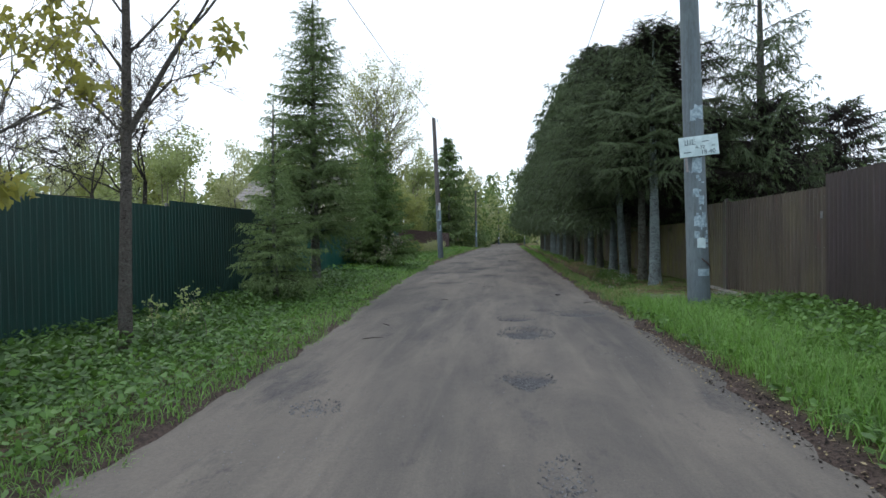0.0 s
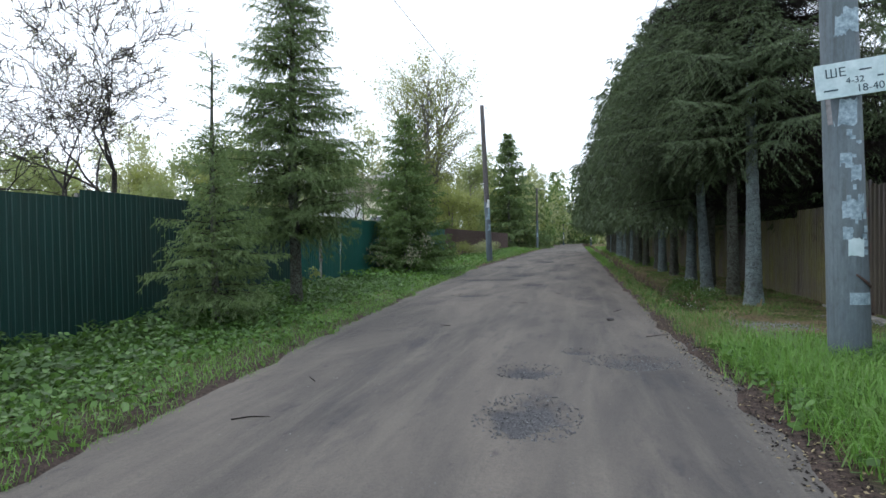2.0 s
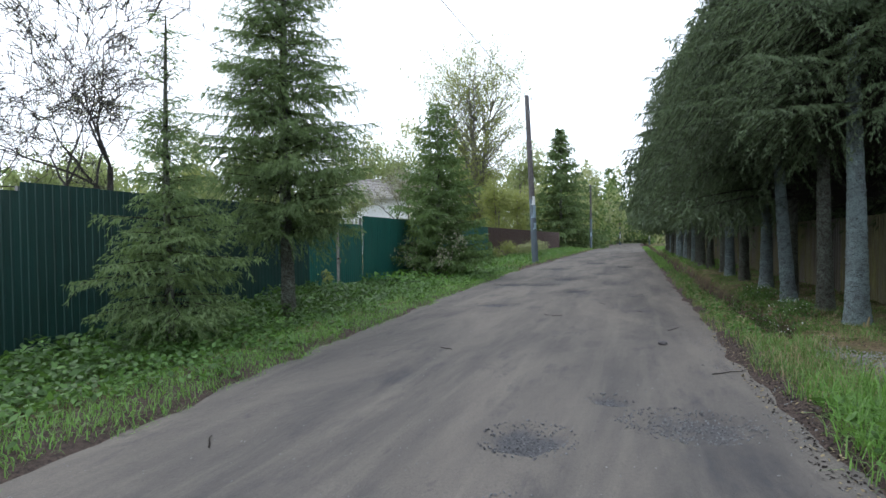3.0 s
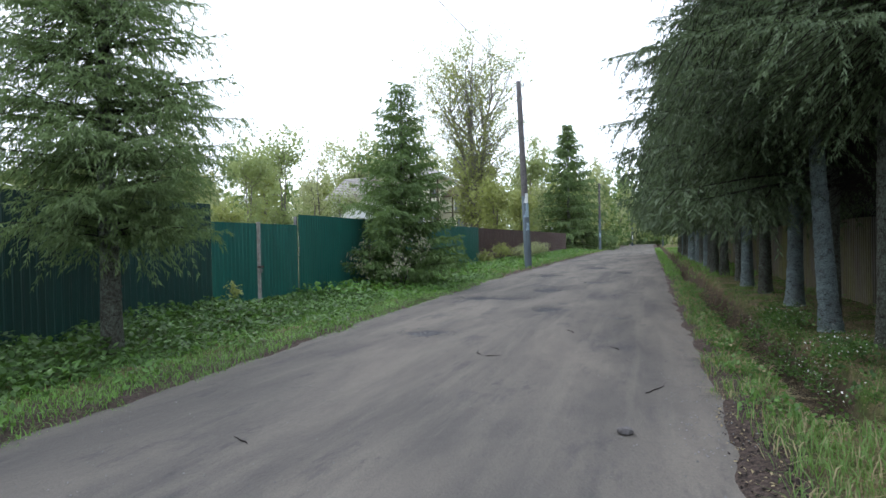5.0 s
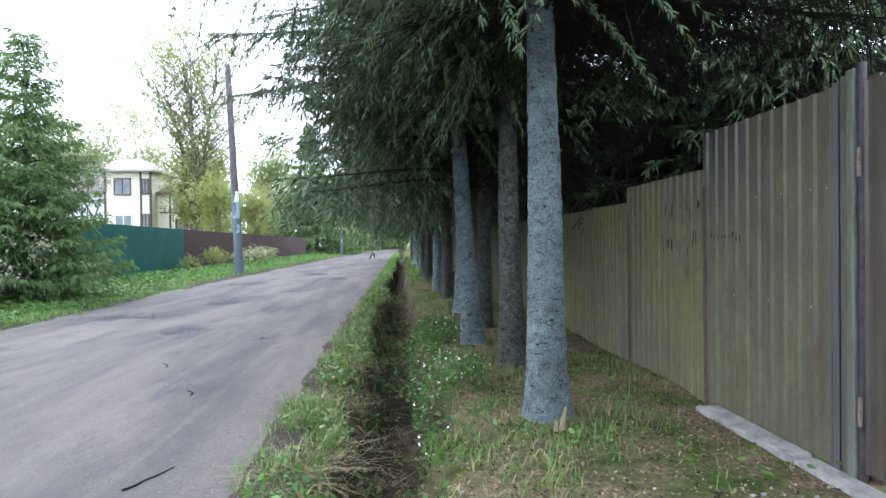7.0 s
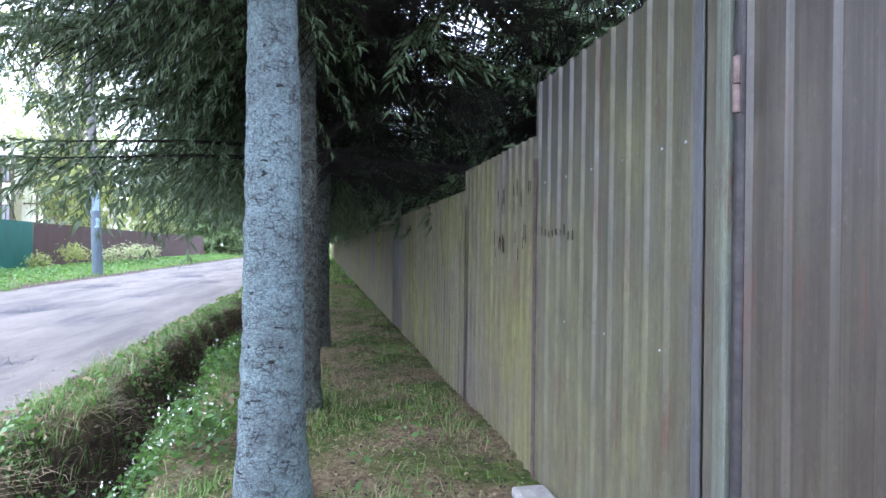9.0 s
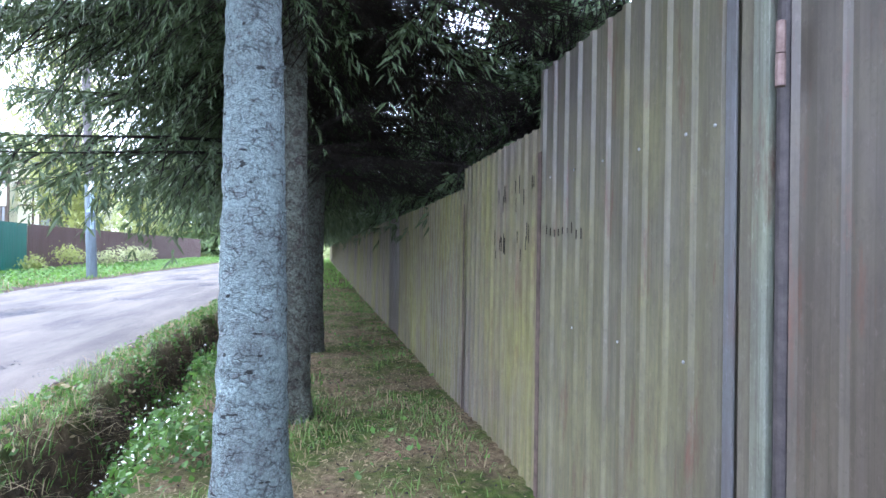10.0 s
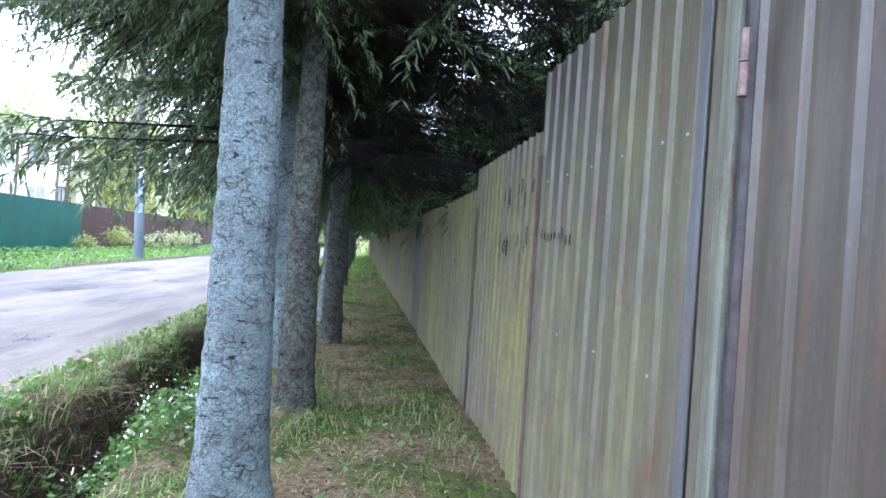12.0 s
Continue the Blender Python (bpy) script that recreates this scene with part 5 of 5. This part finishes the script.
def blades(name, label, X, Y, height, width, mats, share=None, lean=0.5, fall=None):
    """Bent tapering grass blades rooted in the ground."""
    n = len(X)
    Z = ground_height(X, Y) - 0.01
    az = PR.uniform(0, 2 * math.pi, n)
    d = np.stack([np.cos(az), np.sin(az), np.zeros(n)], 1)
    s = np.stack([-np.sin(az), np.cos(az), np.zeros(n)], 1)
    h = height * PR.uniform(0.45, 1.25, n)
    b = h * lean * PR.uniform(0.2, 1.4, n)
    w = width * PR.uniform(0.6, 1.3, n)
    P = np.stack([X, Y, Z], 1)
    up = np.array([0, 0, 1.0])
    mid = P + up * (h * 0.6)[:, None] + d * (b * 0.35)[:, None]
    tip = P + up * (h * np.clip(1.05 - 0.35 * b / h, 0.3, 1))[:, None] + d * b[:, None]
    if fall is not None:
        tip = P + fall * h[:, None] + d * (b * 0.4)[:, None]
        mid = P + fall * (h * 0.4)[:, None] + d * (b * 0.5)[:, None] + up * (h * 0.1)[:, None]
    s = s * (w * 0.5)[:, None]
    V = np.stack([P - s, P + s, mid + s * 0.8, tip, mid - s * 0.8], 1)
    me = bpy.data.meshes.new(name)
    me.vertices.add(n * 5)
    me.vertices.foreach_set("co", V.astype(np.float32).ravel())
    me.loops.add(n * 7)
    me.loops.foreach_set("vertex_index", (np.arange(n)[:, None] * 5 + np.array([0, 1, 2, 4, 4, 2, 3])).astype(np.int32).ravel())
    me.polygons.add(n * 2)
    me.polygons.foreach_set("loop_start", (np.arange(n)[:, None] * 7 + np.array([0, 4])).astype(np.int32).ravel())
    for mt in mats:
        me.materials.append(mt)
    if share is not None:
        me.polygons.foreach_set("material_index", np.repeat((PR.random(n) < share).astype(np.int32), 2))
    me.update(calc_edges=True)
    return tagged(new(name, me), label, "grass", kind="stuff")


def leaves(name, label, X, Y, Z, size, mats, share=None, tilt=0.45, category="weeds"):
    """Broad pointed leaves, mostly facing the sky."""
    n = len(X)
    N = PR.normal(size=(n, 3)) * tilt + np.array([0, 0, 1.0])
    N /= np.linalg.norm(N, axis=1, keepdims=True)
    U = np.cross(N, PR.normal(size=(n, 3)))
    U /= np.linalg.norm(U, axis=1, keepdims=True)
    W = np.cross(N, U)
    s = (size * PR.uniform(0.55, 1.3, n))[:, None]
    C = np.stack([X, Y, Z], 1)
    ring = [(0, -0.5, 0.1), (0.31, -0.08, 0), (0.08, 0.42, -0.08), (-0.08, 0.55, -0.16), (-0.31, -0.06, 0)]
    V = np.stack([C + U * s * a + W * s * b + N * s * c for a, b, c in ring], 1)
    idx = None if share is None else (PR.random(n) < share).astype(int)
    return tagged(new(name, polys(name, V, mats, idx)), label, category, kind="stuff")


def off_left(X, Y):
    return left_edge(Y) - X


def off_right(X, Y):
    return X - right_edge(Y)


def patchy(X, Y, s=0.6, seed=50, bias=0.5):
    return np.clip(bias + 0.9 * rnoise(X, Y, s, seed), 0, 1)


# left verge: short grass by the road, then ground elder, then a bank of nettles up to the fence
X, Y = scatter(-5.4, -2.3, 1.2, 30, 90000, lambda x, y: smooth(off_left(x, y) + 0.16 * rnoise(x, y, 0.4, 3), -0.06, 0.12) * (1 - 0.25 * smooth(off_left(x, y), 0.35, 0.9)) * (1 - smooth(off_left(x, y), 0.8, 1.5)))
blades("verge_grass", "short bright green verge grass", X, Y, 0.085, 0.0085, [GRASS, GRASS_LUSH], 0.55, 1.1)
X, Y = scatter(-6.2, -2.3, 1.2, 30, 60000, lambda x, y: smooth(off_left(x, y), 0.02, 0.45) * (1 - smooth(off_left(x, y), 1.6, 2.6)) * patchy(x, y, 0.5, 51, 0.62 - 0.25 * smooth(y, 7, 11)))
leaves("ground_elder", "low bright ground elder leaves in the verge", X, Y, ground_height(X, Y) + PR.uniform(0.02, 0.15, len(X)), 0.07, [WEED_LIGHT, WEED], 0.3)


def nettle_top(x, y):
    d = off_left(x, y)
    return smooth(d, 1.0, 2.4) * (0.32 + 0.16 * rnoise(x, y, 0.55, 61) + 0.1 * rnoise(x, y, 0.2, 62)) * (1 - 0.65 * smooth(y, 16.8, 18.2)) + 0.03


X, Y = scatter(-7.0, -3.4, 1.2, 21.5, 54000, lambda x, y: smooth(off_left(x, y), 0.75, 1.4) * (x > left_fence(y) + 0.06))
leaves("nettle_bank", "dark nettle and bramble bank under the fence", X, Y, ground_height(X, Y) + nettle_top(X, Y) * PR.uniform(0.25, 1.05, len(X)), 0.085, [WEED, WEED_LIGHT], 0.22)
X, Y = scatter(-8.0, -3.9, 20.5, 75, 20000, lambda x, y: smooth(off_left(x, y), 0.25, 0.8) * (x > left_fence(y) + 0.06))
leaves("verge_weeds", "leafy weeds along the green and brown fences", X, Y, ground_height(X, Y) + (0.05 + 0.22 * smooth(off_left(X, Y), 0.5, 2.5)) * PR.uniform(0.2, 1.2, len(X)), 0.13, [WEED_LIGHT, GRASS_LUSH], 0.5)
X, Y = scatter(-8.0, -3.7, 29, 110, 19000, lambda x, y: smooth(off_left(x, y), 0.0, 0.3) * (x > left_fence(y)))
blades("far_verge_grass", "bright verge grass further along the road", X, Y, 0.16, 0.03, [GRASS, STRAW], 0.15, 0.6)

# the near verge round the pole, tall and lush
X, Y = scatter(1.7, 5.0, 1.2, 11.2, 52000, lambda x, y: smooth(off_right(x, y) + 0.14 * rnoise(x, y, 0.4, 4), 0.18, 0.5) * (1 - 0.75 * smooth(x, 3.6, 4.2)) * (1 - smooth(y, 9.6, 11.0) * 0.7))
blades("tall_grass", "lush tall grass round the foot of the pole", X, Y, 0.3 * (0.5 + 0.5 * smooth(off_right(X, Y), 0.1, 0.8)), 0.009, [GRASS_LUSH, GRASS], 0.35, 1.0)
X, Y = scatter(1.8, 5.05, 1.2, 10.4, 26000, lambda x, y: smooth(off_right(x, y), 0.15, 0.5) * np.clip(0.25 + 0.6 * smooth(x, 3.4, 4.2) + 0.5 * rnoise(x, y, 0.5, 53), 0, 1))
leaves("verge_herbs", "broad-leaved herbs and nettles in the verge", X, Y, ground_height(X, Y) + (0.1 + 0.16 * smooth(X, 2.4, 4)) * PR.uniform(0.2, 1.2, len(X)), 0.085, [WEED_LIGHT, WEED], 0.35)


def drive(x, y):
    """Where the gravelled gateway lies."""
    return smooth(y, 10.3, 11.0) * (1 - smooth(y, 13.2, 14.0)) * smooth(x, 2.5, 3.1)


X, Y = scatter(1.65, 5.05, 10.6, 30, 70000, lambda x, y: smooth(off_right(x, y) + 0.1 * rnoise(x, y, 0.4, 4), 0.15, 0.4) * (1 - 0.93 * drive(x, y)) * np.where(x > 3.0, np.clip(0.15 + 1.5 * rnoise(x, y, 0.5, 55), 0.02, 1) * (1 - 0.85 * (1 - smooth(np.abs(x - 4.45), 0.1, 0.4)) * smooth(y, 14.5, 16)), (1 - smooth(ditch(x, y), 0.0, 0.3)) * (1 - 0.4 * smooth(y, 13, 14.5))))
blades("roadside_grass", "soft grass between road, ditch and fence", X, Y, np.where((X > 3.0) | (Y > 13.6), 0.095, 0.15), 0.007, [GRASS, STRAW], 0.22, 1.1)
X, Y = scatter(1.7, 5.1, 13.6, 30, 30000, lambda x, y: smooth(off_right(x, y), 0.1, 0.3) * np.where(x > 3.0, 0.2, 1.0) * np.clip(1.8 * rnoise(x, y, 0.35, 57), 0.02, 1))
leaves("ditch_weeds", "small leafy weeds hanging over the ditch banks", X, Y, np.maximum(ground_height(X, Y), -0.4) + PR.uniform(0.02, 0.12, len(X)), 0.044, [WEED_LIGHT, WEED], 0.3, 0.7)
X, Y = scatter(2.05, 3.1, 13.8, 30, 13000, lambda x, y: ditch(x, y) * 0.9)
blades("dead_grass", "dry matted grass and roots hanging in the ditch", X, Y, 0.3, 0.006, [STRAW, BARK_DARK], 0.5, 1.0, np.array([0.25, 0.0, -0.25]))
X, Y = scatter(3.0, 5.1, 13.6, 30, 14000, lambda x, y: np.clip(0.2 + 0.8 * rnoise(x, y, 0.6, 59), 0, 1))
blades("straw_litter", "dry straw lying among moss and needles", X, Y, 0.05, 0.005, [STRAW], None, 2.6)
X, Y = scatter(1.95, 2.6, 13.6, 26, 12000, lambda x, y: np.clip(2.2 * rnoise(x, y, 0.3, 58), 0.03, 1))
leaves("bank_weeds", "tangled leafy weeds on the ditch bank", X, Y, ground_height(X, Y) + PR.uniform(0.0, 0.13, len(X)), 0.046, [WEED_LIGHT, STRAW], 0.25, 0.9)
X, Y = scatter(1.95, 2.75, 13.6, 26, 11000, lambda x, y: np.clip(0.25 + 1.4 * rnoise(x, y, 0.35, 60), 0, 1))
blades("bank_straw", "tangled dry stems on the ditch bank", X, Y, 0.26, 0.006, [STRAW, BARK_DARK], 0.35, 2.2, np.array([0.6, 0.0, -0.12]))
X, Y = scatter(1.8, 2.5, 13.4, 26, 9000, lambda x, y: np.clip(2.5 * rnoise(x, y, 0.4, 65), 0, 1))
blades("bank_tufts", "uneven green grass tufts on the ditch bank", X, Y, 0.15, 0.007, [GRASS, STRAW], 0.3, 1.1)
X, Y = scatter(2.9, 5.1, 13.2, 26, 12000)
leaves("leaf_litter", "brown leaf and needle litter on the path", X, Y, ground_height(X, Y) + 0.008, 0.022, [STRAW, BARK_DARK], 0.45, 0.25, "litter")
X, Y = scatter(1.75, 2.45, 1.5, 14, 5200, lambda x, y: 1 - smooth(np.abs(off_right(x, y) - 0.15), 0.1, 0.35))
leaves("edge_litter", "red-brown leaf litter along the road edge", X, Y, np.maximum(ground_height(X, Y), road_height(X, Y)) + 0.006, 0.026, [STRAW, BARK_DARK], 0.7, 0.3, "litter")
X, Y = scatter(2.85, 3.5, 14.6, 21, 7000, lambda x, y: np.clip(0.1 + 1.3 * rnoise(x, y, 0.9, 63), 0, 1))
leaves("white_flower_leaves", "pale-leaved flowering weeds on the ditch bank", X, Y, ground_height(X, Y) * 0.6 + PR.uniform(0.02, 0.26, len(X)), 0.046, [WEED, WEED_LIGHT], 0.4, 0.8)
m = PR.random(len(X)) < 0.13 * smooth(rnoise(X, Y, 0.5, 64), 0.0, 0.25)
leaves("white_flowers", "tiny white flowers on the ditch bank", X[m], Y[m], ground_height(X[m], Y[m]) * 0.6 + PR.uniform(0.12, 0.32, m.sum()), 0.022, [PETAL], None, 0.8, "flowers")
X, Y = scatter(1.6, 5.1, 30, 90, 26000, lambda x, y: smooth(off_right(x, y), 0.0, 0.3) * (1 - ditch(x, y)) * np.where(x > 3, 0.35, 1))
blades("far_roadside_grass", "grass under the far spruces", X, Y, 0.15, 0.028, [GRASS, GRASS_LUSH], 0.5, 0.7)


def stones(name, label, X, Y, Z, size, mat=STONE):
    n = len(X)
    r = size * PR.uniform(0.4, 1.5, n)
    C = np.stack([X, Y, Z], 1)
    ax = PR.normal(size=(n, 3, 3))
    ax /= np.linalg.norm(ax, axis=2, keepdims=True)
    e = ax[:, 0]
    f = np.cross(e, ax[:, 1])
    f /= np.linalg.norm(f, axis=1, keepdims=True)
    g = np.cross(e, f)
    e, f, g = e * r[:, None], f * (r * 0.75)[:, None], g * (r * 0.55)[:, None]
    T = []
    for a in (1, -1):
        for b in (1, -1):
            for c in (1, -1):
                T.append(np.stack([C + a * e, C + b * f, C + c * g], 1))
    return tagged(new(name, polys(name, np.concatenate(T), mat)), label, "gravel", kind="stuff")


hx, hy = [], []
for px, py, rx, ry_, dp in POTHOLES:
    n = int(3400 * rx * ry_ * (1 if py < 14 else 0.35))
    q, w = PR.uniform(0, 2 * math.pi, n), PR.random(n) ** 0.7 * 1.15
    hx.append(px + rx * w * np.cos(q)), hy.append(py + ry_ * w * np.sin(q))
X, Y = np.concatenate(hx), np.concatenate(hy)
stones("pothole_gravel", "loose grey gravel in the potholes", X, Y, road_height(X, Y) + 0.002, 0.012, STONE_DARK)
X, Y = scatter(2.0, 5.0, 10.2, 14.2, 16000, lambda x, y: drive(x, y) * np.clip(0.5 + rnoise(x, y, 0.7, 71), 0, 1))
stones("driveway_gravel", "grey gravel of the gateway", X, Y, ground_height(X, Y) + 0.003, 0.013)
X, Y = scatter(1.2, 2.3, 1.5, 20, 5200, lambda x, y: (1 - smooth(np.abs(off_right(x, y)), 0.05, 0.4)) * np.clip(0.35 + rnoise(x, y, 0.5, 73), 0, 1))
stones("edge_gravel", "scattered stones at the road edge", X, Y, np.maximum(ground_height(X, Y), road_height(X, Y)) + 0.002, 0.009)
X, Y = scatter(-3.6, 1.8, 1.5, 18, 3600, lambda x, y: np.clip(0.3 + rnoise(x, y, 0.8, 75), 0.05, 1))
stones("road_grit", "scattered grit on the asphalt", X, Y, road_height(X, Y) + 0.002, 0.007)


def twig(x, y, length, turn, r=0.006):
    n = 5
    rng = random.Random(int(100 * (x + y)))
    p = [np.array([x, y, 0.0])]
    a = radians(turn)
    for i in range(n):
        a += rng.uniform(-0.5, 0.5)
        p.append(p[-1] + np.array([math.cos(a), math.sin(a), 0]) * length / n)
    p = [q + np.array([0, 0, float(max(road_height(q[0], q[1]), ground_height(q[0], q[1]))) + r]) for q in p]
    me = tubes("fallen_twig", np.array(p[:-1]), np.array(p[1:]), np.linspace(r, r * 0.6, n), np.linspace(r * 0.9, r * 0.4, n), BARK_DARK, 6)
    tagged(new("fallen_twig", me), "small dark twig lying on the asphalt", "twig", "fallen twigs")


for a in ((-1.35, 12.1, 0.2, 150), (-0.68, 15.5, 0.25, 160), (1.24, 14.3, 0.35, 60), (-0.6, 15.45, 0.2, 20), (0.2, 17.4, 0.3, 100), (0.9, 16.2, 0.25, 70), (-2.0, 7.4, 0.3, 30), (1.5, 11.6, 0.4, 10), (-1.9, 8.6, 0.25, 140)):
    twig(*a)
bm = bmesh.new()
bmesh.ops.create_icosphere(bm, subdivisions=2, radius=0.045, matrix=pose(1.11, 13.14, 0.02) @ Matrix.Diagonal((1.4, 1, 0.6, 1)))
for v in bm.verts:
    v.co += Vector((random.uniform(-1, 1), random.uniform(-1, 1), random.uniform(-1, 1))) * 0.008
tagged(new("stone", mesh_of("stone", bm, POLE_TOP)), "dark clod lying on the asphalt", "stone")
bm = bmesh.new()
rod(bm, (3.83, 14.86, 0.0), (3.86, 14.84, 0.2), 0.03, 0.008, 5)
rod(bm, (3.8, 14.85, 0.0), (3.79, 14.82, 0.12), 0.025, 0.01, 5)
tagged(new("wood_splinter", mesh_of("wood_splinter", bm, STRAW)), "pale split wood splinter at the foot of a spruce", "splinter")

# shoots and shrubs in the verge
SHOOT = "young shoots in the verge"
for i, (x, y, h) in enumerate(((-3.95, 6.6, 1.05), (-4.35, 6.5, 0.95), (-4.5, 6.9, 0.75))):
    broadleaf("sapling_shoot", "thin upright shoot with small pale leaves", "sapling", SHOOT, 200 + i, [(0.15 * (-1) ** i, 0.05, 1.0)], h, 0.008, 2, 0.5, LEAF_SPRING, 60, 0.05, BARK_GREY, 0.3, 0.05, m=pose(x, y, -0.2))
broadleaf("shrub", "small yellow-leaved shrub in front of the green gate", "shrub", "", 210, [(0.1, 0, 1), (-0.2, 0.1, 0.9)], 0.75, 0.008, 2, 0.6, LEAF_YELLOW, 70, 0.09, BARK_GREY, 0.2, 0.06, m=pose(-6.6, 18.0, 0.0))
broadleaf("shrub", "tangled half-bare bramble shrub under the spruce", "shrub", "", 211, [(0.5, -0.4, 1), (-0.5, -0.5, 0.8), (0.1, -0.7, 0.8), (-0.7, 0, 0.9)], 1.6, 0.014, 4, 0.8, LEAF_BUD, 700, 0.06, BARK_DARK, 0.0, 0.12, m=pose(-5.7, 23.8, 0.0))
for i, (x, y, h) in enumerate(((-7.0, 40.6, 1.5), (-6.6, 44.5, 1.3), (-6.4, 47.0, 1.5), (-6.4, 49.5, 1.4), (-7.2, 38.0, 0.9))):
    broadleaf("shrub", "pale weedy shrub in front of the brown fence", "shrub", "shrubs by the brown fence", 220 + i, [(0.3, 0, 1), (-0.3, 0.1, 0.9), (0, -0.3, 0.9)], h, 0.012, 3, 0.6, LEAF_PALE if i in (1, 2, 3) else LEAF_YELLOW, 500, 0.11, BARK_GREY, 0.2, 0.16, m=pose(x, y, 0.03), trunk_part=0.06)
